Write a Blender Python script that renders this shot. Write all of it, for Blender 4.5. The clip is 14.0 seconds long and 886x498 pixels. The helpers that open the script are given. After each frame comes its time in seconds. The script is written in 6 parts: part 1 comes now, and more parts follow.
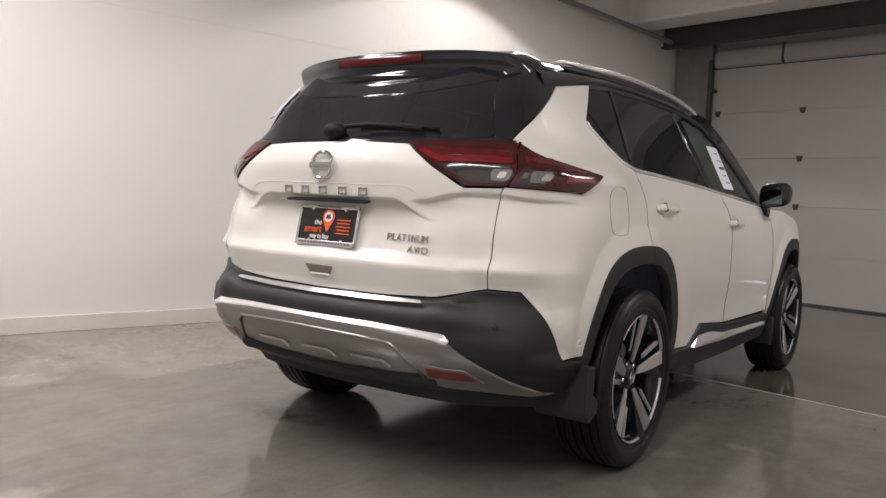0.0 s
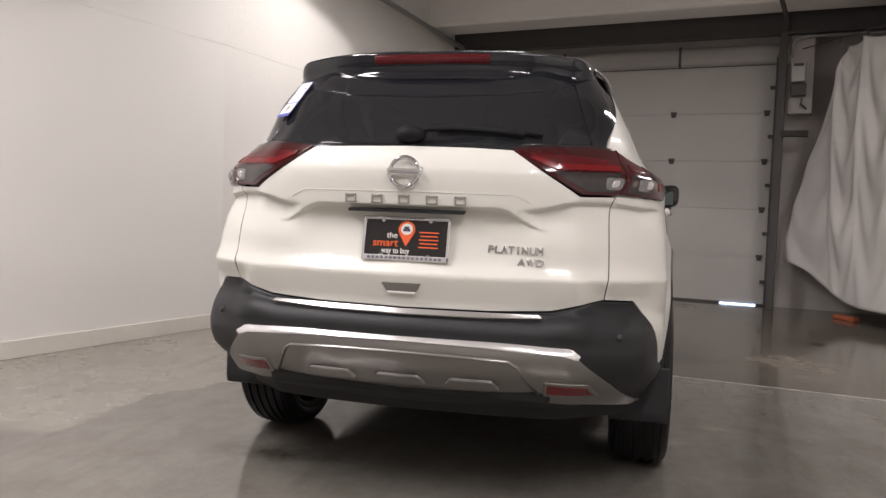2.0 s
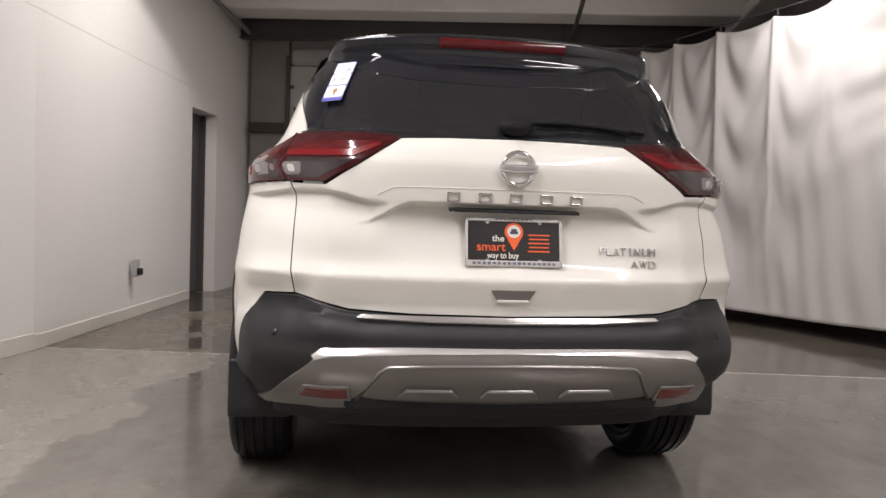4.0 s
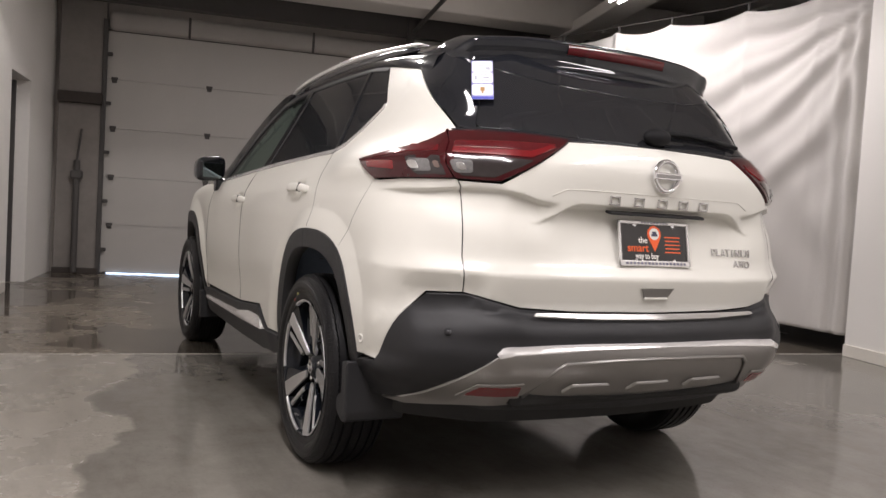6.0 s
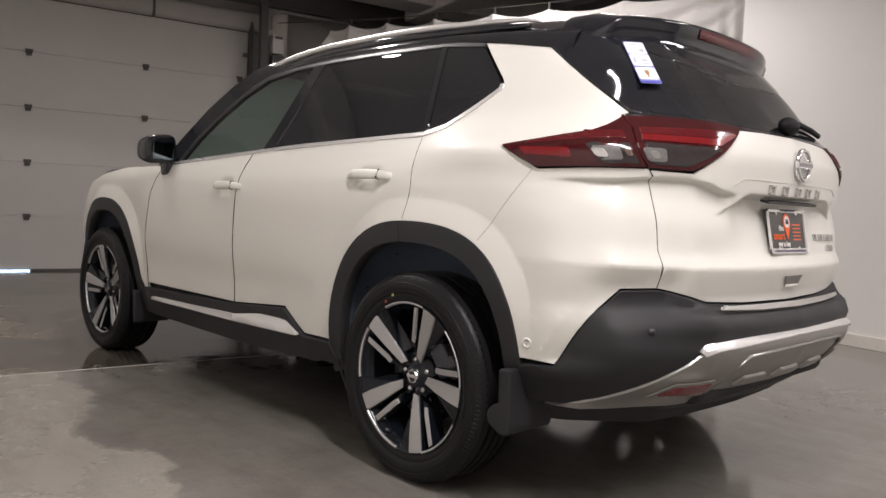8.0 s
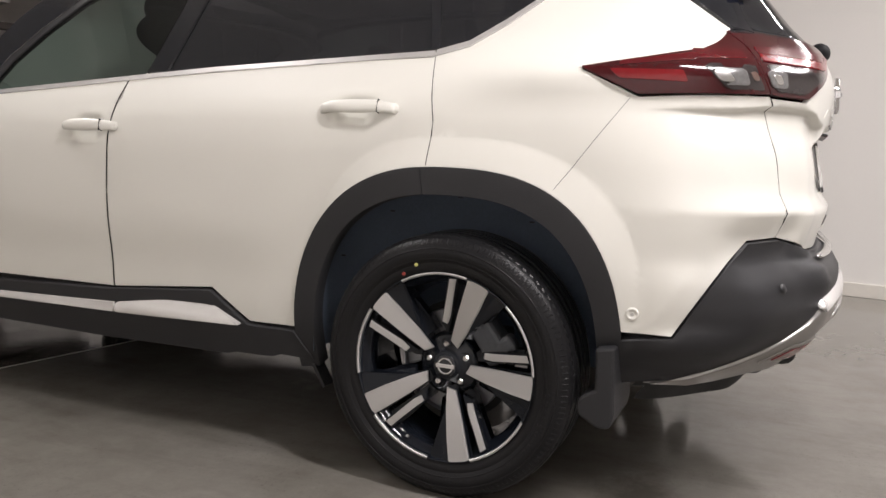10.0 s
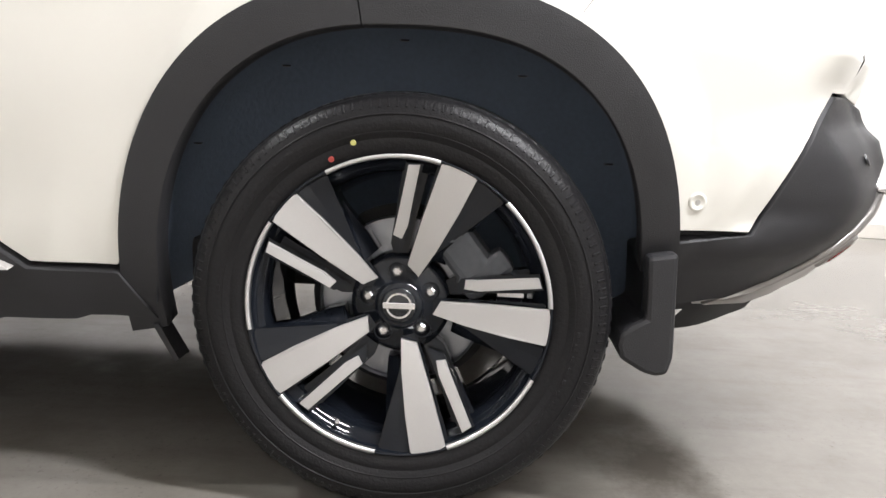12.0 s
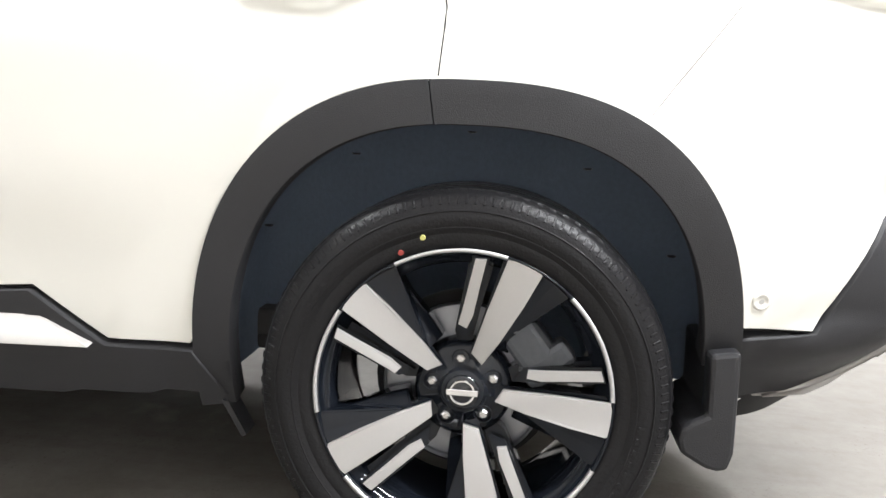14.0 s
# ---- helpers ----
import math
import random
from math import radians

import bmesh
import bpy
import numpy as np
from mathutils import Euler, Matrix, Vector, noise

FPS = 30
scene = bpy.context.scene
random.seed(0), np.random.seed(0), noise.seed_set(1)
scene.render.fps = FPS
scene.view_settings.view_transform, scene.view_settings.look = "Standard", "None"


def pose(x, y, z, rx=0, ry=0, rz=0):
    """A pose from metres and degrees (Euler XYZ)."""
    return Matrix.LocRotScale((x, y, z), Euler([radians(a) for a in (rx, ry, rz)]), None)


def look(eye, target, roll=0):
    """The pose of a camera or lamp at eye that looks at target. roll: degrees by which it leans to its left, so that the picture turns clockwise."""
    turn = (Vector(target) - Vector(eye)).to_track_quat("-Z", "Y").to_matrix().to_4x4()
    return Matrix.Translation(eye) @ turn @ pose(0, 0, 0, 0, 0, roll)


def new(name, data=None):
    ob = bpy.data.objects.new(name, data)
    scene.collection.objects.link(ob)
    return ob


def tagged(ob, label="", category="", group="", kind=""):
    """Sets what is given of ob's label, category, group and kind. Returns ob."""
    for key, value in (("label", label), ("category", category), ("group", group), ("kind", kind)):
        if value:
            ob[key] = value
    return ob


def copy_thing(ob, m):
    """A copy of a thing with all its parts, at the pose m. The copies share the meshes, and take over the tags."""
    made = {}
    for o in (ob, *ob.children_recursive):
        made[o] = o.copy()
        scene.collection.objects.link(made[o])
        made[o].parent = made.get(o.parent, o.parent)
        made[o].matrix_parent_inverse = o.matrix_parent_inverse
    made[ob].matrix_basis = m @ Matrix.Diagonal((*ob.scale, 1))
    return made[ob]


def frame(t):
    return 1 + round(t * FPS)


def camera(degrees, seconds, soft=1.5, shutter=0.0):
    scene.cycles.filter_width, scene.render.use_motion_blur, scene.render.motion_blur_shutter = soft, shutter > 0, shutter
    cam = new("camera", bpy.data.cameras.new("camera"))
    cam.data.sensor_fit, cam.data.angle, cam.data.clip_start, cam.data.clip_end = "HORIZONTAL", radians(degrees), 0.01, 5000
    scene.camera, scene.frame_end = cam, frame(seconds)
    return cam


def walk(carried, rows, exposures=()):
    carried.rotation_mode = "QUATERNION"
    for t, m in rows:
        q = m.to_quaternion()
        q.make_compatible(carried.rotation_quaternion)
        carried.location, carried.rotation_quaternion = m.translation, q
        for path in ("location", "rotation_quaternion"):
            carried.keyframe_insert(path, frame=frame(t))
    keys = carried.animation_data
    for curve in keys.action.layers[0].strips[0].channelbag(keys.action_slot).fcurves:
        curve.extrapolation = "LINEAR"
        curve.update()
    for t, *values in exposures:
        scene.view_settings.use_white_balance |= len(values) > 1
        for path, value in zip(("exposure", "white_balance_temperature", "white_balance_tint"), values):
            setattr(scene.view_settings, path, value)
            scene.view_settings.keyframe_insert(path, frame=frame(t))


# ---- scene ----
cam = camera(59.5, 14.0)
PATH = [
    (0, (2.063, -2.997, 1.042), (0.894, -1.379, 0.918), 2.8),
    (0.5, (1.758, -3.155, 1.032), (0.739, -1.439, 0.911), 2.8),
    (1, (1.434, -3.282, 1.042), (0.576, -1.48, 0.917), 2.0),
    (1.5, (1.11, -3.402, 1.038), (0.453, -1.516, 0.93), 2.1),
    (2, (0.761, -3.414, 1.03), (0.278, -1.475, 0.93), 2.1),
    (2.5, (0.44, -3.43, 1.023), (0.133, -1.456, 0.929), 1.5),
    (3, (0.095, -3.436, 1.026), (-0.021, -1.441, 0.939), 2.1),
    (3.2, (-0.034, -3.394, 1.018), (-0.067, -1.396, 0.93), 2.2),
    (5.3, (-1.399, -3.058, 1.001), (-0.667, -1.199, 0.907), 1.9),
    (5.5, (-1.53, -3.01, 1.002), (-0.732, -1.178, 0.908), 2.3),
    (6, (-1.82, -2.873, 0.993), (-0.9, -1.1, 0.898), 3.4),
    (6.5, (-2.069, -2.675, 0.986), (-1.035, -0.966, 0.879), 3.2),
    (7, (-2.306, -2.463, 0.981), (-1.151, -0.834, 0.863), 3.1),
    (7.5, (-2.528, -2.229, 0.977), (-1.248, -0.697, 0.859), 3.2),
    (8, (-2.689, -1.953, 0.973), (-1.286, -0.533, 0.851), 2.8),
    (8.2, (-2.757, -1.84, 0.969), (-1.308, -0.467, 0.842), 2.8),
    (10.3, (-2.766, -0.699, 0.912), (-0.888, -0.043, 0.697), 2.1),
    (10.5, (-2.705, -0.623, 0.87), (-0.789, -0.081, 0.681), 2.5),
    (11, (-2.489, -0.418, 0.827), (-0.529, -0.077, 0.627), 2.7),
    (11.5, (-2.318, -0.26, 0.753), (-0.344, -0.025, 0.532), 2.5),
    (12, (-2.177, -0.154, 0.675), (-0.206, -0.031, 0.356), 1.8),
    (12.5, (-2.167, -0.147, 0.633), (-0.202, 0.009, 0.294), 0.6),
    (13, (-2.181, -0.144, 0.63), (-0.219, 0.031, 0.285), 0.5),
    (13.5, (-2.193, -0.14, 0.658), (-0.226, 0.045, 0.344), 1.0),
    (14, (-2.19, -0.09, 0.822), (-0.224, 0.113, 0.514), 2.6),
]
walk(cam, [(t, look(e, q, r)) for t, e, q, r in PATH], [(0, 0.07, 6500, 12), (8.2, 0.05, 6500, 12), (10.3, 0.40, 6400, 10), (11.0, 0.45, 6300, 8), (11.5, 0.62, 6220, 7), (12.0, 1.15, 6150, 7), (12.5, 1.50, 6100, 7), (13.5, 1.52, 6070, 6), (14.0, 1.42, 6050, 5)])

# ---- light ----
world = bpy.data.worlds.new("dim_hall")
scene.world = world
world.use_nodes = True
world.node_tree.nodes["Background"].inputs[0].default_value = (0.8, 0.9, 1.0, 1)
world.node_tree.nodes["Background"].inputs[1].default_value = 0.08


def area_light(name, m, sx, sy, watts, colour=(1, 0.945, 0.94), spread=180):
    data = bpy.data.lights.new(name, "AREA")
    data.shape, data.size, data.size_y, data.energy, data.color = "RECTANGLE", sx, sy, watts, colour
    data.spread = radians(spread)
    ob = new(name, data)
    ob.matrix_world = m
    return ob


# long tube fixtures hang on both sides of the car, close under the ceiling
LAMPS = [(-0.35, 3.3, 3.28, 12, 32), (3.1, 2.45, 3.28, 12, 56), (-1.78, -2.1, 3.3, 12, 110), (1.45, -3.2, 3.3, 12, 76)]
for lx, ly, lz, turn, watts in LAMPS:
    area_light("tube_light", pose(lx, ly, lz - 0.07, 0, 0, -turn), 0.16, 2.3, watts)

# a shaded round lamp hangs near the far left wall and throws an arch of light on it
BAY = (-1.16, 2.96, 3.66)
bay_data = bpy.data.lights.new("bay_light", "SPOT")
bay_data.energy, bay_data.spot_size, bay_data.spot_blend, bay_data.shadow_soft_size, bay_data.color = 128, radians(131), 0.12, 0.08, (1, 0.955, 0.93)
new("bay_light", bay_data).matrix_world = pose(*BAY)

# ---- materials ----
def material(name, base, rough=0.5, metal=0.0, coat=0.0, grain=0.0, scale=40.0, bump=0.0, stain=0.0, stain_scale=1.5, spec=0.5, rough_var=0.0, each=0.0):
    m = bpy.data.materials.new(name)
    m.use_nodes = True
    nt = m.node_tree
    b = nt.nodes["Principled BSDF"]
    b.inputs["Roughness"].default_value, b.inputs["Metallic"].default_value = rough, metal
    b.inputs["Coat Weight"].default_value, b.inputs["Coat Roughness"].default_value = coat, 0.035
    b.inputs["Specular IOR Level"].default_value = spec
    b.inputs["Base Color"].default_value = (*base, 1)
    co = nt.nodes.new("ShaderNodeTexCoord")
    colour = None

    def noise_tex(sc, detail=4):
        n = nt.nodes.new("ShaderNodeTexNoise")
        n.inputs["Scale"].default_value, n.inputs["Detail"].default_value = sc, detail
        nt.links.new(co.outputs["Object"], n.inputs["Vector"])
        return n

    def vary(fac, amount, last):
        lo, hi = [max(0, c * (1 - amount)) for c in base], [min(1, c * (1 + amount)) for c in base]
        mix = nt.nodes.new("ShaderNodeMix")
        mix.data_type = "RGBA"
        nt.links.new(fac, mix.inputs[0])
        mix.inputs[6].default_value, mix.inputs[7].default_value = (*lo, 1), (*hi, 1)
        if last is None:
            return mix.outputs[2]
        mul = nt.nodes.new("ShaderNodeMix")
        mul.data_type, mul.inputs[0].default_value = "RGBA", 0.5
        nt.links.new(last, mul.inputs[6])
        nt.links.new(mix.outputs[2], mul.inputs[7])
        return mul.outputs[2]

    if grain:
        g = noise_tex(scale)
        colour = vary(g.outputs["Fac"], grain, colour)
    if stain:
        s = noise_tex(stain_scale, 6)
        colour = vary(s.outputs["Fac"], stain, colour)
    if each:
        info = nt.nodes.new("ShaderNodeObjectInfo")
        colour = vary(info.outputs["Random"], each, colour)
    if colour is not None:
        nt.links.new(colour, b.inputs["Base Color"])
    if rough_var:
        r = noise_tex(stain_scale * 2.3, 5)
        ramp = nt.nodes.new("ShaderNodeMapRange")
        ramp.inputs[1].default_value, ramp.inputs[2].default_value = 0.35, 0.65
        ramp.inputs[3].default_value, ramp.inputs[4].default_value = max(0.02, rough - rough_var), min(1, rough + rough_var)
        nt.links.new(r.outputs["Fac"], ramp.inputs[0])
        nt.links.new(ramp.outputs[0], b.inputs["Roughness"])
    if bump:
        n = noise_tex(scale, 3)
        bp = nt.nodes.new("ShaderNodeBump")
        bp.inputs["Strength"].default_value, bp.inputs["Distance"].default_value = bump, 0.004
        nt.links.new(n.outputs["Fac"], bp.inputs["Height"])
        nt.links.new(bp.outputs[0], b.inputs["Normal"])
    return m


def tinted_glass(name, tint, clear, film=0.1):
    """Dark pane: a mirror-like coat over tinted see-through."""
    m = bpy.data.materials.new(name)
    m.use_nodes = True
    nt = m.node_tree
    nt.nodes.clear()
    out = nt.nodes.new("ShaderNodeOutputMaterial")
    see = nt.nodes.new("ShaderNodeBsdfTransparent")
    see.inputs[0].default_value = (*[c * clear for c in tint], 1)
    gloss = nt.nodes.new("ShaderNodeBsdfGlossy")
    gloss.inputs["Roughness"].default_value = 0.015
    fr = nt.nodes.new("ShaderNodeFresnel")
    fr.inputs[0].default_value = 1.5
    mix = nt.nodes.new("ShaderNodeMixShader")
    nt.links.new(fr.outputs[0], mix.inputs[0])
    # thin grey film of dust and tint in the pane
    dust = nt.nodes.new("ShaderNodeBsdfDiffuse")
    dust.inputs[0].default_value = (0.027, 0.028, 0.032, 1)
    body = nt.nodes.new("ShaderNodeMixShader")
    body.inputs[0].default_value = film
    nt.links.new(see.outputs[0], body.inputs[1])
    nt.links.new(dust.outputs[0], body.inputs[2])
    nt.links.new(body.outputs[0], mix.inputs[1])
    nt.links.new(gloss.outputs[0], mix.inputs[2])
    nt.links.new(mix.outputs[0], out.inputs[0])
    return m


def glow(name, colour, strength):
    m = bpy.data.materials.new(name)
    m.use_nodes = True
    b = m.node_tree.nodes["Principled BSDF"]
    b.inputs["Base Color"].default_value = (0.8, 0.8, 0.8, 1)
    b.inputs["Emission Color"].default_value = (*colour, 1)
    b.inputs["Emission Strength"].default_value = strength
    return m


PEARL = material("pearl_white_paint", (0.738, 0.726, 0.672), 0.42, coat=0.5, grain=0.02, scale=900, stain=0.015, stain_scale=3)
PLASTIC = material("grained_black_plastic", (0.0205, 0.0205, 0.0225), 0.5, spec=0.38, grain=0.25, scale=500, bump=0.25, stain=0.2, stain_scale=6)
GLOSS_BLACK = material("gloss_black_paint", (0.0105, 0.0118, 0.0155), 0.08, coat=0.3, stain=0.2, stain_scale=5)
WIPER = material("black_wiper_plastic", (0.012, 0.012, 0.013), 0.6, spec=0.15, grain=0.2, scale=200)
SATIN_BLACK = material("satin_black_trim", (0.012, 0.012, 0.014), 0.35, grain=0.2, scale=300)
SILVER = material("satin_silver_paint", (0.345, 0.335, 0.325), 0.33, metal=0.9, grain=0.04, scale=700, stain=0.05, stain_scale=4)
CHROME = material("bright_chrome", (0.82, 0.82, 0.84), 0.09, metal=1.0, stain=0.04, stain_scale=8)
LETTER = material("dull_chrome", (0.62, 0.61, 0.60), 0.26, metal=0.95, grain=0.05, scale=200)
MIRROR = material("mirror_glass", (0.12, 0.15, 0.155), 0.04, metal=1.0)
BRIGHT = material("satin_bright_metal", (0.80, 0.79, 0.78), 0.27, metal=0.7, grain=0.05, scale=200)
MACHINED = material("machined_alloy", (0.62, 0.617, 0.622), 0.34, metal=0.95, grain=0.05, scale=250, stain=0.05)
turned = MACHINED.node_tree
ring_co = turned.nodes.new("ShaderNodeTexCoord")
ring = turned.nodes.new("ShaderNodeTexWave")
ring.wave_type, ring.rings_direction = "RINGS", "X"
ring.inputs["Scale"].default_value, ring.inputs["Distortion"].default_value = 420, 0.6
turned.links.new(ring_co.outputs["Object"], ring.inputs["Vector"])
ring_bump = turned.nodes.new("ShaderNodeBump")
ring_bump.inputs["Strength"].default_value, ring_bump.inputs["Distance"].default_value = 0.10, 0.0006
turned.links.new(ring.outputs["Fac"], ring_bump.inputs["Height"])
turned.links.new(ring_bump.outputs[0], turned.nodes["Principled BSDF"].inputs["Normal"])
# the lathe's fine rings stretch the highlight across the spokes
lay = turned.nodes.new("ShaderNodeVectorMath")
lay.operation = "CROSS_PRODUCT"
lay.inputs[0].default_value = (1, 0, 0)
turned.links.new(ring_co.outputs["Object"], lay.inputs[1])
lay_world = turned.nodes.new("ShaderNodeVectorTransform")
lay_world.vector_type, lay_world.convert_from, lay_world.convert_to = "VECTOR", "OBJECT", "WORLD"
turned.links.new(lay.outputs[0], lay_world.inputs[0])
turned.links.new(lay_world.outputs[0], turned.nodes["Principled BSDF"].inputs["Tangent"])
turned.nodes["Principled BSDF"].inputs["Anisotropic"].default_value = 0.8
WHEEL_DARK = material("gloss_black_wheel_paint", (0.0075, 0.0092, 0.0130), 0.06, coat=0.15, spec=0.25, grain=0.06, scale=300)
RUBBER = material("tyre_rubber", (0.0115, 0.0113, 0.0122), 0.33, spec=0.2, grain=0.3, scale=160, bump=0.3, stain=0.3, stain_scale=5)
LINER = material("wheel_arch_liner", (0.125, 0.155, 0.205), 0.65, grain=0.3, scale=90, bump=0.4, stain=0.35, stain_scale=7)
UNDER = material("underbody_black", (0.018, 0.018, 0.018), 0.8, grain=0.3, scale=30)
STEEL = material("brake_steel", (0.27, 0.275, 0.29), 0.36, metal=0.9, grain=0.12, scale=60, stain=0.2, stain_scale=9)
CAST = material("cast_iron_caliper", (0.085, 0.09, 0.10), 0.5, metal=0.5, grain=0.2, scale=80, bump=0.3)
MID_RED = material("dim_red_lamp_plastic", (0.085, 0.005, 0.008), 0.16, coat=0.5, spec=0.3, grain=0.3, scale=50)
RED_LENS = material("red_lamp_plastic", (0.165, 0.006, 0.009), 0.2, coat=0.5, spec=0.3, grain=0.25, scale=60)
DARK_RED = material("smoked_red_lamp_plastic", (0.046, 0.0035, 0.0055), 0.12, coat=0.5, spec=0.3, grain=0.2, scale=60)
SMOKE_LENS = material("smoked_clear_lamp_plastic", (0.034, 0.028, 0.028), 0.15, coat=0.6, spec=0.3, grain=0.3, scale=45)
CLEAR_LENS = material("clear_lamp_reflector", (0.17, 0.165, 0.165), 0.2, metal=0.15, coat=0.6, grain=0.5, scale=70)
AMBER = material("amber_lamp_plastic", (0.13, 0.085, 0.07), 0.2, coat=1.0, grain=0.3, scale=60)
REFLEX = material("red_reflector_plastic", (0.17, 0.009, 0.012), 0.25, coat=0.6, grain=0.4, scale=160)
PRIVACY = tinted_glass("privacy_glass", (0.9, 0.95, 1.0), 0.06, film=0.6)
FRONT_GLASS = tinted_glass("front_door_glass", (0.84, 0.97, 0.92), 0.42)
SEAT = material("dark_seat_leather", (0.03, 0.028, 0.027), 0.5, grain=0.2, scale=150, bump=0.2)
CABIN = material("cabin_trim", (0.045, 0.042, 0.04), 0.7, grain=0.2, scale=80)
HEADLINER = material("pale_headliner", (0.35, 0.34, 0.32), 0.9, grain=0.1, scale=120)
PAPER = material("white_sticker_paper", (0.78, 0.8, 0.86), 0.5, grain=0.05, scale=60)
INK = material("printed_ink", (0.06, 0.06, 0.10), 0.6)
BLUE_INK = material("blue_print", (0.06, 0.07, 0.45), 0.5)
PALE_INK = material("pale_grey_print", (0.42, 0.44, 0.52), 0.6)
STICKER_BACK = material("violet_sticker_backing", (0.22, 0.23, 0.50), 0.4)
ORANGE = material("orange_print", (0.85, 0.13, 0.03), 0.5)
PLATE_BLACK = material("black_plate_print", (0.012, 0.010, 0.010), 0.35, coat=0.4, grain=0.2, scale=60)
WHITE_INK = material("white_print", (0.78, 0.76, 0.72), 0.5)
BROWN_INK = material("brown_print", (0.35, 0.2, 0.07), 0.5)
YELLOW_DOT = material("yellow_paint_dot", (0.5, 0.48, 0.15), 0.6, grain=0.2)
RED_DOT = material("red_paint_dot", (0.30, 0.04, 0.03), 0.6, grain=0.2)
WALL_WHITE = material("smooth_white_wall_paint", (0.76, 0.74, 0.71), 0.65, grain=0.03, scale=60, stain=0.05, stain_scale=0.8, bump=0.05)
WALL_BLOCK = material("old_white_wall_paint", (0.73, 0.705, 0.67), 0.75, grain=0.08, scale=25, stain=0.12, stain_scale=0.9, bump=0.35)
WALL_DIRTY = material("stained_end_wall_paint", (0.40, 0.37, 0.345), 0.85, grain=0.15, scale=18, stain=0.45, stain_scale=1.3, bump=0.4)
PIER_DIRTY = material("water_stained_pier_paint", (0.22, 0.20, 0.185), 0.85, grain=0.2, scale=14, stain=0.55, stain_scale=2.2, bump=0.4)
SKIRT = material("dirty_white_base_trim", (0.66, 0.63, 0.575), 0.6, grain=0.1, scale=30, stain=0.25, stain_scale=2.2)
DOOR_PANEL = material("white_door_panel", (0.42, 0.402, 0.378), 0.5, grain=0.07, scale=30, stain=0.26, stain_scale=2.3, each=0.05, bump=0.08)
STEEL_DARK = material("dark_painted_steel", (0.06, 0.055, 0.052), 0.6, grain=0.2, scale=30, stain=0.35, stain_scale=2)
STEEL_GREY = material("galvanised_steel", (0.32, 0.31, 0.30), 0.5, metal=0.6, grain=0.15, scale=30, stain=0.3, stain_scale=3)
WOOD_OLD = material("old_brown_timber", (0.045, 0.036, 0.031), 0.8, grain=0.3, scale=25, stain=0.4, stain_scale=3)
CEIL_SKIN = material("ceiling_insulation_skin", (0.72, 0.69, 0.66), 0.5, grain=0.06, scale=20, stain=0.2, stain_scale=0.9, bump=0.6)
# stained foil skin, darker than the ceiling's: the header's shade is in the colour
PADDING = material("shaded_foil_padding", (0.36, 0.34, 0.32), 0.6, grain=0.1, scale=20, stain=0.35, stain_scale=1.6, bump=0.6)
CLOTH = material("white_curtain_cloth", (0.53, 0.508, 0.487), 0.85, grain=0.06, scale=300, stain=0.06, stain_scale=1.5, bump=0.1)
GREY_BOX = material("grey_switch_box", (0.42, 0.41, 0.39), 0.5, grain=0.1, scale=30, stain=0.2)
DOOR_GREY = material("dark_grey_door_paint", (0.075, 0.072, 0.07), 0.5, grain=0.1, scale=30, stain=0.2)
ORANGE_PLASTIC = material("orange_plastic", (0.42, 0.11, 0.05), 0.6, grain=0.1)
TUBE = glow("lit_tube", (1, 0.95, 0.92), 9.0)
DAYLIGHT = glow("daylight_gap", (0.55, 0.72, 1.0), 3.0)


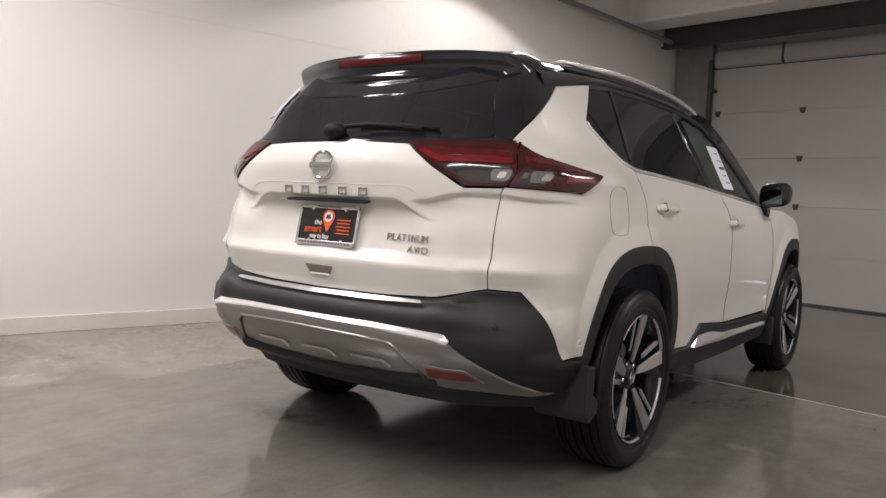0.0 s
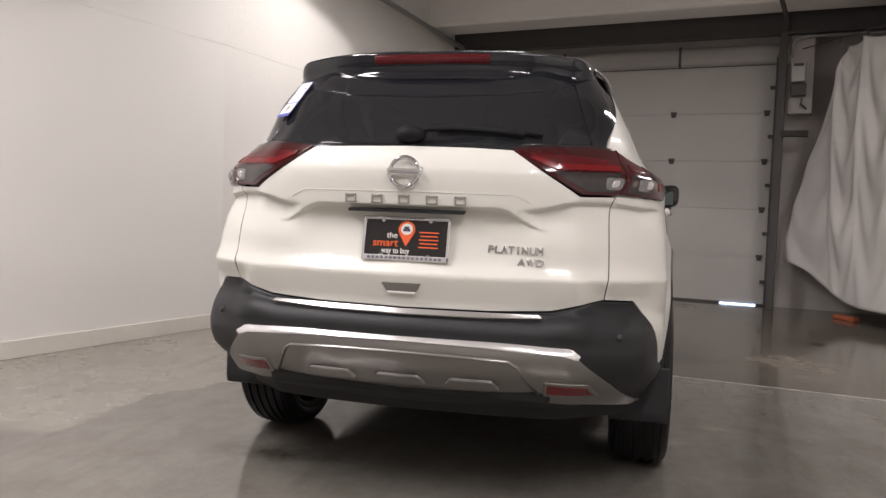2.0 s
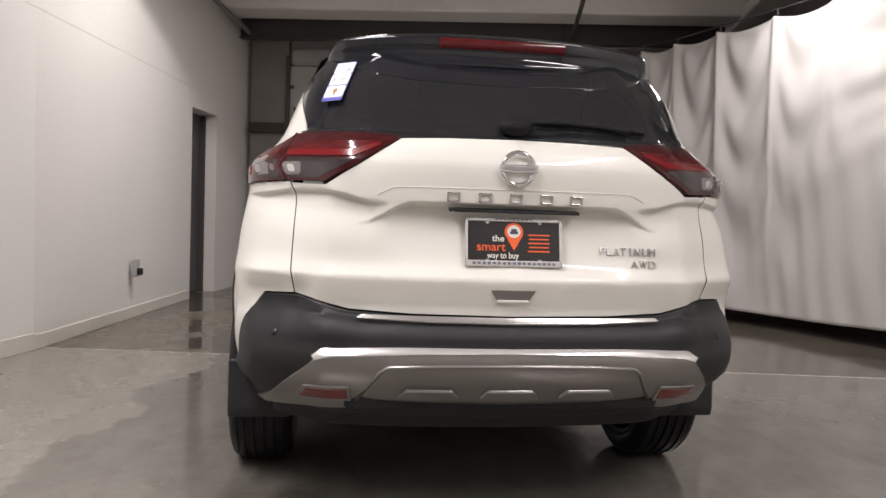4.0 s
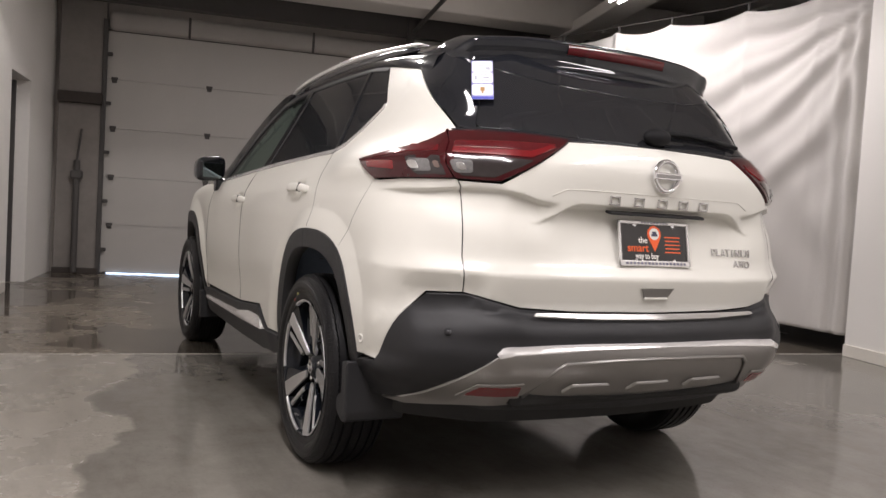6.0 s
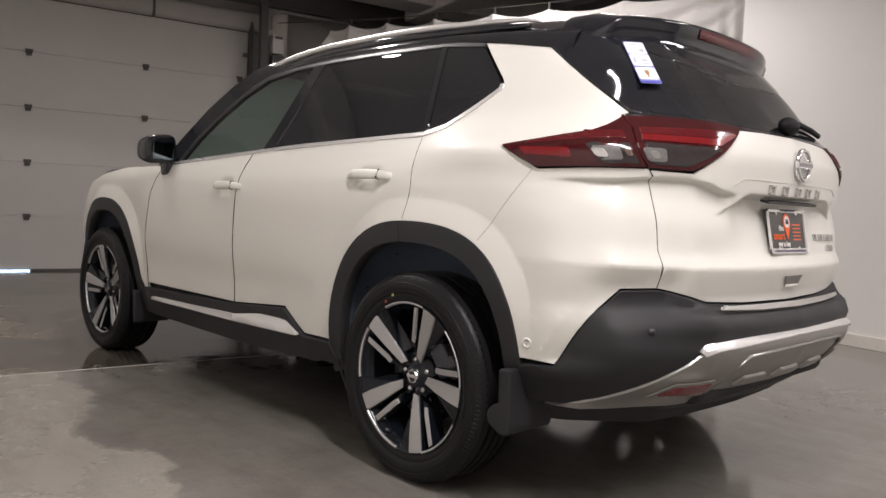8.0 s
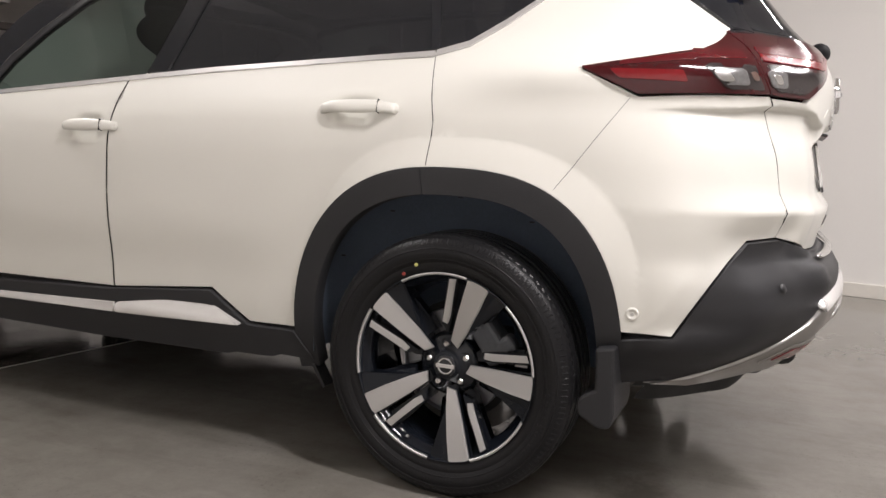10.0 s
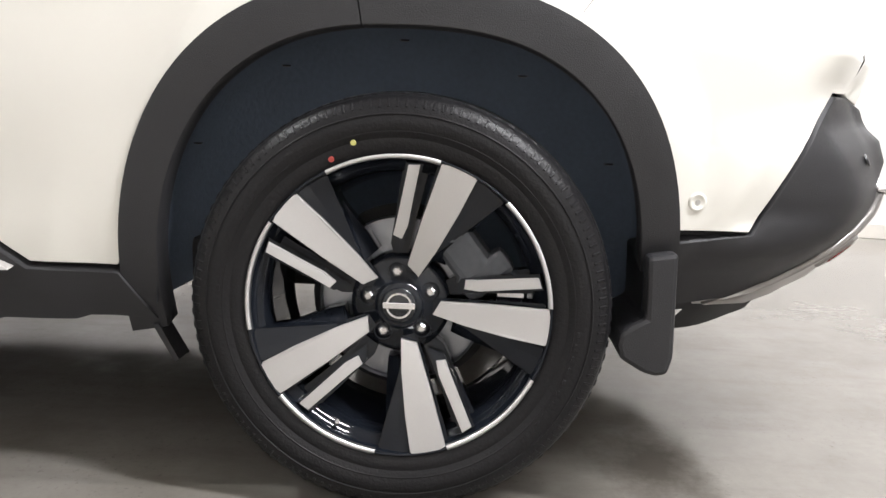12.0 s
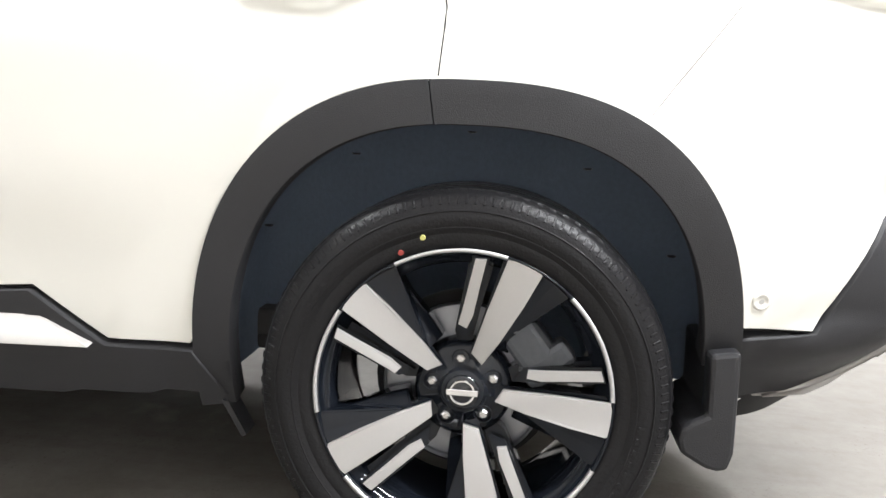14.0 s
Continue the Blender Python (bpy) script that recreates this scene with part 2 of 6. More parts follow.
def concrete_floor(name, tone, warm=(1, 1, 1), puddles=0.0):
    """Sealed grey concrete: glossy, with wet dark patches, fine stains and dust."""
    m = bpy.data.materials.new(name)
    m.use_nodes = True
    nt, lk = m.node_tree, m.node_tree.links
    b = nt.nodes["Principled BSDF"]
    co = nt.nodes.new("ShaderNodeTexCoord")

    def tex(sc, detail, rough=0.55):
        n = nt.nodes.new("ShaderNodeTexNoise")
        n.inputs["Scale"].default_value, n.inputs["Detail"].default_value, n.inputs["Roughness"].default_value = sc, detail, rough
        lk.new(co.outputs["Object"], n.inputs["Vector"])
        return n.outputs["Fac"]

    def ramp(src, a, z, ca, cz):
        r = nt.nodes.new("ShaderNodeMapRange")
        for i, v in enumerate((a, z, ca, cz), 1):
            r.inputs[i].default_value = v
        lk.new(src, r.inputs[0])
        return r.outputs[0]

    def mix(fac, a, z):
        n = nt.nodes.new("ShaderNodeMix")
        n.data_type = "RGBA"
        lk.new(fac, n.inputs[0])
        for i, v in ((6, a), (7, z)):
            if isinstance(v, tuple):
                n.inputs[i].default_value = (*v, 1)
            else:
                lk.new(v, n.inputs[i])
        return n.outputs[2]

    # a damp sheet with a sharp, wavering rim lies beside and behind the car
    xyz = nt.nodes.new("ShaderNodeSeparateXYZ")
    lk.new(co.outputs["Object"], xyz.inputs[0])

    def calc(op, a, b):
        n = nt.nodes.new("ShaderNodeMath")
        n.operation = op
        for k, v in ((0, a), (1, b)):
            if isinstance(v, (int, float)):
                n.inputs[k].default_value = v
            else:
                lk.new(v, n.inputs[k])
        return n.outputs[0]

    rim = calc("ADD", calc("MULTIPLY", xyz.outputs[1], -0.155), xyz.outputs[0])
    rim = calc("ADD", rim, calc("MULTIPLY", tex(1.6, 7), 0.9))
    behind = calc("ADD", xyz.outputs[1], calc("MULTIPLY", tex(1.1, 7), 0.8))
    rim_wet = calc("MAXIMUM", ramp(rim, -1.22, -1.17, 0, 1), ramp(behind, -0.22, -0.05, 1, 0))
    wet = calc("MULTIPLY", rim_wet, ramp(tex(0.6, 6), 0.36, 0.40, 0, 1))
    cloud = ramp(tex(1.7, 8, 0.65), 0.3, 0.7, 0, 1)
    fine = ramp(tex(35, 6), 0.3, 0.7, 0, 1)
    def shade(*c):
        return tuple(v * tone * k for v, k in zip(c, warm))

    dry = mix(cloud, shade(0.285, 0.263, 0.228), shade(0.335, 0.311, 0.272))
    dry = mix(ramp(fine, 0, 1, 0, 0.22), dry, shade(0.17, 0.16, 0.147))
    stains = ramp(tex(4.5, 9, 0.72), 0.54, 0.70, 0, 0.38)
    dry = mix(stains, dry, shade(0.185, 0.160, 0.128))
    specks = ramp(tex(80, 5, 0.65), 0.57, 0.70, 0, 0.45)
    dry = mix(specks, dry, shade(0.13, 0.118, 0.10))
    film = ramp(tex(2.6, 9, 0.72), 0.36, 0.64, 0, 1)
    smear_co = nt.nodes.new("ShaderNodeMapping")
    smear_co.inputs["Scale"].default_value = (9.0, 2.2, 1.0)
    smear_co.inputs["Rotation"].default_value = (0, 0, 0.5)
    lk.new(co.outputs["Object"], smear_co.inputs[0])
    smear_tex = nt.nodes.new("ShaderNodeTexNoise")
    smear_tex.inputs["Scale"].default_value, smear_tex.inputs["Detail"].default_value, smear_tex.inputs["Roughness"].default_value = 1.0, 9, 0.7
    lk.new(smear_co.outputs[0], smear_tex.inputs["Vector"])
    smear = ramp(smear_tex.outputs["Fac"], 0.48, 0.70, 0, 0.33)
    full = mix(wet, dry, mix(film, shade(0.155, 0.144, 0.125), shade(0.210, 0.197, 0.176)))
    full = mix(smear, full, shade(0.095, 0.083, 0.067))
    full = mix(calc("MULTIPLY", specks, ramp(tex(3.1, 5), 0.45, 0.60, 0.1, 1.0)), full, shade(0.055, 0.048, 0.040))
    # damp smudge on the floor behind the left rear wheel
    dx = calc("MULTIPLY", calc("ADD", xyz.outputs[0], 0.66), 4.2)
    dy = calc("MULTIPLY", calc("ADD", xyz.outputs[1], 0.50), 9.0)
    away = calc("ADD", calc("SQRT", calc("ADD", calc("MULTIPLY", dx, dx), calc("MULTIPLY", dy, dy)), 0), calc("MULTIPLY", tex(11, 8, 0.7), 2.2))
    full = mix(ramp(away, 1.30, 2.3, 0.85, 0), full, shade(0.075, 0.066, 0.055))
    pool = calc("MULTIPLY", ramp(calc("ADD", tex(1.25, 6), calc("MULTIPLY", xyz.outputs[0], -0.02)), 0.535, 0.565, 0, 1), puddles)
    full = mix(ramp(pool, 0, 1, 0, 0.6), full, shade(0.07, 0.062, 0.052))
    lk.new(full, b.inputs["Base Color"])
    rg = mix(ramp(cloud, 0, 1, 0.0, 0.35), (0.24, 0.24, 0.24), (0.42, 0.42, 0.42))
    rg2 = mix(wet, rg, mix(film, (0.07, 0.07, 0.07), (0.16, 0.16, 0.16)))
    lk.new(mix(pool, rg2, (0.05, 0.05, 0.05)), b.inputs["Roughness"])
    bp = nt.nodes.new("ShaderNodeBump")
    bp.inputs["Strength"].default_value, bp.inputs["Distance"].default_value = 0.05, 0.004
    lk.new(tex(14, 5), bp.inputs["Height"])
    lk.new(bp.outputs[0], b.inputs["Normal"])
    return m


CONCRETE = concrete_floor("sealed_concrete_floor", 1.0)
CONCRETE_WORN = concrete_floor("worn_brownish_concrete", 0.54, (1.06, 0.985, 0.90), 1.0)


# ---- building helpers ----
def mesh_ob(name, bm, mat, smooth=False):
    me = bpy.data.meshes.new(name)
    bm.normal_update()
    bm.to_mesh(me)
    bm.free()
    if mat:
        me.materials.append(mat)
    if smooth:
        me.shade_smooth()
    return me


def part(name, bm, mat, parent=None, label="", m=None, smooth=False):
    """One mesh object out of a bmesh, under parent."""
    ob = new(name, mesh_ob(name, bm, mat, smooth))
    if parent:
        ob.parent = parent
    if m is not None:
        ob.matrix_basis = m
    if label:
        ob["label"] = label
    return ob


def thing(name, label, category, m=None, group="", kind=""):
    ob = new(name)
    if m is not None:
        ob.matrix_basis = m
    return tagged(ob, label, category, group, kind)


def box(sx, sy, sz, at=(0, 0, 0), bevel=0.0, seg=2, rot=(0, 0, 0), bm=None):
    """A bevelled block, centred at `at`."""
    out = bm or bmesh.new()
    tmp = bmesh.new()
    bmesh.ops.create_cube(tmp, size=1)
    bmesh.ops.scale(tmp, vec=(sx, sy, sz), verts=tmp.verts)
    if bevel:
        bmesh.ops.bevel(tmp, geom=tmp.edges[:] + tmp.verts[:], offset=bevel, segments=seg, affect="EDGES", profile=0.5)
    bmesh.ops.transform(tmp, matrix=pose(*at, *rot), verts=tmp.verts)
    return merge(out, tmp)


def merge(out, tmp):
    me = bpy.data.meshes.new("t")
    tmp.to_mesh(me)
    tmp.free()
    out.from_mesh(me)
    bpy.data.meshes.remove(me)
    return out


def rod(a, b, r, seg=12, r2=None, bm=None):
    """A round bar from a to b."""
    out = bm or bmesh.new()
    a, b = Vector(a), Vector(b)
    tmp = bmesh.new()
    bmesh.ops.create_cone(tmp, cap_ends=True, segments=seg, radius1=r, radius2=r if r2 is None else r2, depth=(b - a).length)
    q = (b - a).to_track_quat("Z", "Y").to_matrix().to_4x4()
    bmesh.ops.transform(tmp, matrix=Matrix.Translation((a + b) / 2) @ q, verts=tmp.verts)
    return merge(out, tmp)


def lathe(profile, seg=64, bm=None, closed=False):
    """Turn a profile of (radius, x) round the x axis."""
    out = bm or bmesh.new()
    rings = []
    for r, x in profile:
        rings.append([out.verts.new((x, r * math.cos(2 * math.pi * i / seg), r * math.sin(2 * math.pi * i / seg))) for i in range(seg)])
    pairs = list(zip(rings, rings[1:])) + ([(rings[-1], rings[0])] if closed else [])
    for p, q in pairs:
        for i in range(seg):
            j = (i + 1) % seg
            out.faces.new((p[i], p[j], q[j], q[i]))
    return out


def prism(poly, x0, x1, bm=None, bevel=0.0):
    """Polygon in (y, z), drawn out from x0 to x1."""
    out = bm or bmesh.new()
    tmp = bmesh.new()
    a = [tmp.verts.new((x0, y, z)) for y, z in poly]
    b = [tmp.verts.new((x1, y, z)) for y, z in poly]
    n = len(poly)
    tmp.faces.new(a)
    tmp.faces.new(b[::-1])
    for i in range(n):
        tmp.faces.new((a[i], b[i], b[(i + 1) % n], a[(i + 1) % n]))
    bmesh.ops.recalc_face_normals(tmp, faces=tmp.faces)
    if bevel:
        bmesh.ops.bevel(tmp, geom=tmp.edges[:], offset=bevel, segments=2, affect="EDGES", profile=0.5)
    return merge(out, tmp)


def tube(points, radius, seg=10, bm=None):
    """A round tube along a line of points; radius is a number or one for each point."""
    out = bm or bmesh.new()
    pts = [Vector(p) for p in points]
    rings = []
    for i, p in enumerate(pts):
        d = (pts[min(i + 1, len(pts) - 1)] - pts[max(i - 1, 0)]).normalized()
        q = d.to_track_quat("Z", "Y").to_matrix()
        r = radius[i] if isinstance(radius, list) else radius
        rings.append([out.verts.new(p + q @ Vector((r * math.cos(2 * math.pi * k / seg), r * math.sin(2 * math.pi * k / seg), 0))) for k in range(seg)])
    for a, b in zip(rings, rings[1:]):
        for k in range(seg):
            out.faces.new((a[k], a[(k + 1) % seg], b[(k + 1) % seg], b[k]))
    out.faces.new(rings[0][::-1])
    out.faces.new(rings[-1])
    return out

# ---- the hall ----
def along(a, b):
    """Pose at a, x towards b on the ground; and the length."""
    dx, dy = b[0] - a[0], b[1] - a[1]
    return pose(a[0], a[1], 0, 0, 0, math.degrees(math.atan2(dy, dx))), math.hypot(dx, dy)


def wall(name, a, b, z0, z1, mat, label, thick=0.12, holes=()):
    """A wall from a to b, its face on the line and its thickness to the left; holes are (from, to, bottom, top)."""
    m, n = along(a, b)
    bm = bmesh.new()
    cuts = sorted({0, n, *[h[0] for h in holes], *[h[1] for h in holes]})
    for p, q in zip(cuts, cuts[1:]):
        hs = [h for h in holes if h[0] <= p + 1e-6 and h[1] >= q - 1e-6]
        spans = [(z0, z1)] if not hs else [(z0, hs[0][2]), (hs[0][3], z1)]
        for lo, hi in spans:
            if hi - lo > 0.001:
                box(q - p, thick, hi - lo, ((p + q) / 2, thick / 2, (lo + hi) / 2), bm=bm)
    ob = part(name, bm, mat, m=m)
    return tagged(ob, label, "wall", kind="structure")


def skirt(name, a, b, h, mat, label, d=0.018):
    m, n = along(a, b)
    ob = part(name, box(n, d, h, (n / 2, -d / 2, h / 2), bevel=0.004), mat, m=m)
    return tagged(ob, label, "baseboard", kind="structure")


# floor: two pours with a cut joint between them
bm = bmesh.new()
near = [bm.verts.new((x, y, 0)) for x, y in ((-9, -9), (10, -9), (10, 0.343), (-9, 3.515))]
bm.faces.new(near)
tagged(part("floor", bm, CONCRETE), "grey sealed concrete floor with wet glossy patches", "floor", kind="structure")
bm = bmesh.new()
bm.faces.new([bm.verts.new((x, y, 0)) for x, y in ((-9, 3.525), (10, 0.353), (10, 10), (-9, 10))])
tagged(part("floor", bm, CONCRETE_WORN), "darker worn concrete floor beyond the cut joint", "floor", kind="structure")
m, n = along((-9, 3.520), (10, 0.348))
tagged(part("floor_joint", box(n, 0.010, 0.012, (n / 2, 0, -0.0052)), SKIRT, m=m), "pale filled saw-cut joint across the floor", "floor joint", kind="structure")

LA, LB, LC = (-4.75, -6.0), (-2.56, 2.35), (-1.68, 7.85)
DA, DB = (-1.153, 7.393), (2.282, 6.709)
RA, RB = (4.12, 1.25), (2.62, -5.2)
# left partition faces the car; smooth lower sheet and a sheet above with a lapped joint
wall("wall_left", LA, LB, 0, 2.31, WALL_WHITE, "smooth white painted partition wall")
wall("wall_left_upper", (LA[0] + 0.0025, LA[1]), (LB[0] + 0.0025, LB[1]), 2.31, 3.9, WALL_WHITE, "upper sheet of the smooth white partition wall")
skirt("baseboard", LA, LB, 0.115, SKIRT, "dirty off-white plastic base trim along partition")
LM = (-2.13, 5.50)
wall("wall_far_left", LB, LM, 0, 2.31, WALL_BLOCK, "old white painted masonry wall", thick=0.35)
wall("wall_far_left_upper", (LB[0] + 0.0025, LB[1]), (LM[0] + 0.0025, LM[1]), 2.31, 3.9, WALL_BLOCK, "upper part of the old white painted wall", thick=0.35)
wall("wall_doorway", LM, LC, 0, 3.9, WALL_BLOCK, "old white painted masonry wall with doorway", thick=0.35, holes=[(0.08, 0.86, 0, 2.10)])
skirt("baseboard_far", LB, LM, 0.10, SKIRT, "stained base trim along the masonry wall")
m, n = along(LM, LC)
d = part("door_leaf", box(0.78, 0.05, 2.09, (0.47, 0.22, 1.05), bevel=0.004), DOOR_GREY, m=m)
tagged(d, "dark grey closed steel door set in the masonry wall", "door", kind="structure")
for px in (0.096, 0.844):
    part("door_frame", box(0.03, 0.08, 2.09, (px, 0.17, 1.045), bevel=0.003), STEEL_DARK, d)
part("door_handle", rod((0.17, 0.19, 1.0), (0.17, 0.13, 1.0), 0.012, bm=box(0.11, 0.02, 0.02, (0.21, 0.135, 1.0), bevel=0.006)), STEEL_GREY, d)

# end wall with the sectional door
m_end, n_end = along(DA, DB)
ux, uy = (DB[0] - DA[0]) / n_end, (DB[1] - DA[1]) / n_end


def on_end(s, off=0.0):
    """Point on the end wall's line, s metres from the door's near jamb; off towards the hall."""
    return (DA[0] + ux * s + uy * off, DA[1] + uy * s - ux * off)


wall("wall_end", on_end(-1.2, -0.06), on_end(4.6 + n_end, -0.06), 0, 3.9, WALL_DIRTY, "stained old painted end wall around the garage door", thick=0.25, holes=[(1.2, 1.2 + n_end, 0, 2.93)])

E2 = Matrix(m_end)
garage_door = thing("garage_door", "closed white sectional garage door with plain panels", "garage door", kind="structure")
garage_door.matrix_basis = E2
SEC = 2.93 / 5
shared = mesh_ob("panel", box(n_end + 0.06, 0.045, SEC - 0.002, (0, 0, 0), bevel=0.003), DOOR_PANEL)
for i in range(5):
    p = new("panel", shared)
    p.parent, p.matrix_basis = garage_door, pose(n_end / 2, 0.02, SEC * (i + 0.5) + (0.02 if i == 0 else 0.008))
bmh = bmesh.new()
box(0.075, 0.012, 0.030, (0, 0, 0.022), bevel=0.003, bm=bmh)
box(0.055, 0.012, 0.030, (0, 0, -0.018), bevel=0.003, bm=bmh)
rod((-0.03, -0.012, 0.002), (0.03, -0.012, 0.002), 0.009, bm=bmh)
hinge_me = mesh_ob("hinge", bmh, STEEL_DARK)
for i in range(1, 5):
    for s in (0.06, 1.155, 2.345, n_end - 0.06):
        h = new("hinge", hinge_me)
        h.parent, h.matrix_basis = garage_door, pose(s, -0.012, SEC * i)
part("bottom_seal", box(n_end, 0.05, 0.03, (n_end / 2, 0.02, 0.012), bevel=0.006), STEEL_DARK, garage_door)
tagged(part("daylight_strip", box(1.15, 0.02, 0.014, (0.62, -0.012, 0.008)), DAYLIGHT, m=E2), "bright strip of daylight under the garage door", "daylight", kind="structure")
tagged(part("daylight_strip", box(0.42, 0.02, 0.014, (n_end - 0.28, -0.012, 0.008)), DAYLIGHT, m=E2), "short strip of daylight under the garage door", "daylight", kind="structure")
# added dark strip draws the shadow line between door and padding
part("top_seal", box(n_end + 0.06, 0.03, 0.022, (n_end / 2, -0.02, 2.935), bevel=0.005), STEEL_DARK, garage_door, "dark strip standing in for the shadow line above the door")
# tracks and jambs
for s, nm in ((-0.045, "near"), (n_end + 0.045, "far")):
    trk = thing("door_track", "dark steel vertical track with roller brackets", "door track", E2, kind="structure")
    part("rail", box(0.05, 0.06, 3.05, (s, -0.07, 1.525), bevel=0.006), STEEL_DARK, trk)
    for i in range(5):
        part("bracket", box(0.10, 0.05, 0.04, (s + (0.03 if s < 0 else -0.03), -0.055, 0.3 + i * 0.586), bevel=0.004), STEEL_DARK, trk)
# header: pale rolled insulation over the door, its shade put into the colour; dark steel beam before it
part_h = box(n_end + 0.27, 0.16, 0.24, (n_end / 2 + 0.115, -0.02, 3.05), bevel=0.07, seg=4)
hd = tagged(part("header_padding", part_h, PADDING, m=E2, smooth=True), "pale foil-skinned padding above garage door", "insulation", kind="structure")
for s in (0.9, 2.4):
    part("strap", box(0.03, 0.17, 0.25, (s, -0.025, 3.05), bevel=0.01), STEEL_DARK, hd)
tagged(part("steel_beam", box(8.6, 0.14, 0.02, (2.6, -0.35, 3.47), bm=box(8.6, 0.02, 0.26, (2.6, -0.35, 3.34), bm=box(8.6, 0.14, 0.02, (2.6, -0.35, 3.21)))), STEEL_DARK, m=E2), "dark steel beam across hall above garage door", "beam", kind="structure")
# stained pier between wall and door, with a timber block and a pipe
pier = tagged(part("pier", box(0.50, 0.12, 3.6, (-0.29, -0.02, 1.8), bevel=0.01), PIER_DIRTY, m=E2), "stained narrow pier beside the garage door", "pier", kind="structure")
part("timber_block", box(0.48, 0.10, 0.13, (-0.29, -0.13, 2.09), bevel=0.008), WOOD_OLD, pier)
part("kick_block", box(0.50, 0.06, 0.07, (-0.29, -0.10, 0.035), bevel=0.006), WOOD_OLD, pier)
pp = tagged(part("drain_pipe", rod((-0.30, -0.15, 0.02), (-0.30, -0.15, 1.35), 0.036, 14), STEEL_DARK, m=E2), "dark vertical pipe on the stained pier", "pipe", kind="structure")
part("valve", box(0.13, 0.10, 0.10, (-0.30, -0.15, 1.18), bevel=0.02), STEEL_DARK, pp)
part("thin_pipe", rod((-0.30, -0.15, 1.35), (-0.26, -0.14, 1.72), 0.013), STEEL_DARK, pp)

# switch box with its conduit, on the far side of the door
sb = thing("switch_box", "grey electrical switch box with conduit beside garage door", "switch box", E2)
part("cabinet", box(0.15, 0.12, 0.22, (n_end + 0.27, -0.36, 2.76), bevel=0.012), GREY_BOX, sb)
part("lower_cabinet", box(0.16, 0.12, 0.14, (n_end + 0.28, -0.36, 2.56), bevel=0.012), STEEL_DARK, sb)
part("window", box(0.10, 0.012, 0.03, (n_end + 0.27, -0.425, 2.84), bevel=0.003), STEEL_DARK, sb)
part("conduit", tube([(n_end + 0.20, -0.36, 2.94), (n_end + 0.20, -0.36, 3.08), (n_end + 0.23, -0.36, 3.14), (n_end + 0.32, -0.36, 3.17), (n_end + 1.2, -0.36, 3.17)], 0.018), STEEL_GREY, sb)
part("cable", tube([(n_end + 0.32, -0.36, 2.46), (n_end + 0.31, -0.35, 2.40), (n_end + 0.36, -0.3, 2.36), (n_end + 0.40, -0.2, 2.33)], 0.012), STEEL_DARK, sb)
part("back_board", box(0.26, 0.24, 0.9, (n_end + 0.30, -0.17, 2.75), bevel=0.006), WALL_DIRTY, sb)
post = tagged(part("steel_post", box(0.09, 0.09, 3.5, (n_end + 0.10, -0.36, 1.75), bevel=0.008), STEEL_DARK, m=E2), "dark upright steel post beside garage door", "post", kind="structure")
part("shelf_bracket", box(0.30, 0.10, 0.07, (n_end + 0.26, -0.36, 2.06), bevel=0.008), WOOD_OLD, post)

# ceiling: skinned insulation bays between cross beams
bm = bmesh.new()
box(22, 20, 0.1, (0, 0, 3.85), bm=bm)
for k in range(-6, 9):
    box(0.05, 20, 0.05, (k * 1.3, 0, 3.79), bevel=0.01, bm=bm)
ceiling = tagged(part("ceiling", bm, CEIL_SKIN, m=pose(0, 0, 0, 0, 0, -11.3)), "pale foil-skinned insulated ceiling with seams", "ceiling", kind="structure")
for k, (off, zz, hh, mt) in enumerate([(0.95, 3.57, 0.40, CEIL_SKIN), (3.3, 3.55, 0.36, CEIL_SKIN), (6.6, 3.6, 0.3, CEIL_SKIN)]):
    tagged(part("ceiling_beam", box(9.5, 0.5 if k == 0 else 0.22, hh, (2.6, -off, zz), bevel=0.03), mt, m=E2), "pale wrapped cross beam below the ceiling", "beam", kind="structure")
m, n = along((3.22, 1.9), (4.45, 6.2))
tagged(part("ceiling_beam", box(n, 0.34, 0.14, (n / 2, 0, 3.40), bevel=0.02), CEIL_SKIN, m=m), "pale long beam running under the ceiling", "beam", kind="structure")
tagged(part("sprinkler_pipe", tube([(2.36, 6.42, 3.26), (2.30, 6.10, 3.29), (1.97, 4.72, 3.30), (1.32, 2.0, 3.31), (1.32, 2.0, 3.78)], 0.026), STEEL_DARK), "dark pipe running under the ceiling along the hall", "pipe", kind="structure")
# pipe along the top of the far left wall
m, n = along(LB, LC)
tagged(part("ceiling_pipe", tube([(0.9, -0.10, 3.36), (2.2, -0.10, 3.33), (5.1, -0.10, 3.27), (5.25, -0.10, 3.20), (5.27, -0.12, 2.9)], 0.032), STEEL_GREY, m=m), "grey pipe along the wall under the ceiling", "pipe", kind="structure")
ol = thing("wall_socket", "dark socket box on the white masonry wall", "socket", m)
part("box", box(0.09, 0.035, 0.15, (1.62, -0.018, 0.45), bevel=0.005), GREY_BOX, ol)
part("plug", box(0.045, 0.045, 0.06, (1.62, -0.055, 0.42), bevel=0.008), SATIN_BLACK, ol)

# partition on the other side and the plain walls that close the hall
wall("wall_right", RA, RB, 0, 3.9, WALL_WHITE, "smooth white painted partition wall opposite")
skirt("baseboard_right", RA, RB, 0.10, SKIRT, "off-white base trim along the opposite partition")
wall("wall_back", (9, -6.2), (-9, -6.2), 0, 3.9, WALL_BLOCK, "plain white wall closing the hall behind")
wall("wall_side_far", (8.0, 7.5), (8.0, -6.2), 0, 3.9, WALL_DIRTY, "plain dim wall behind the curtain")


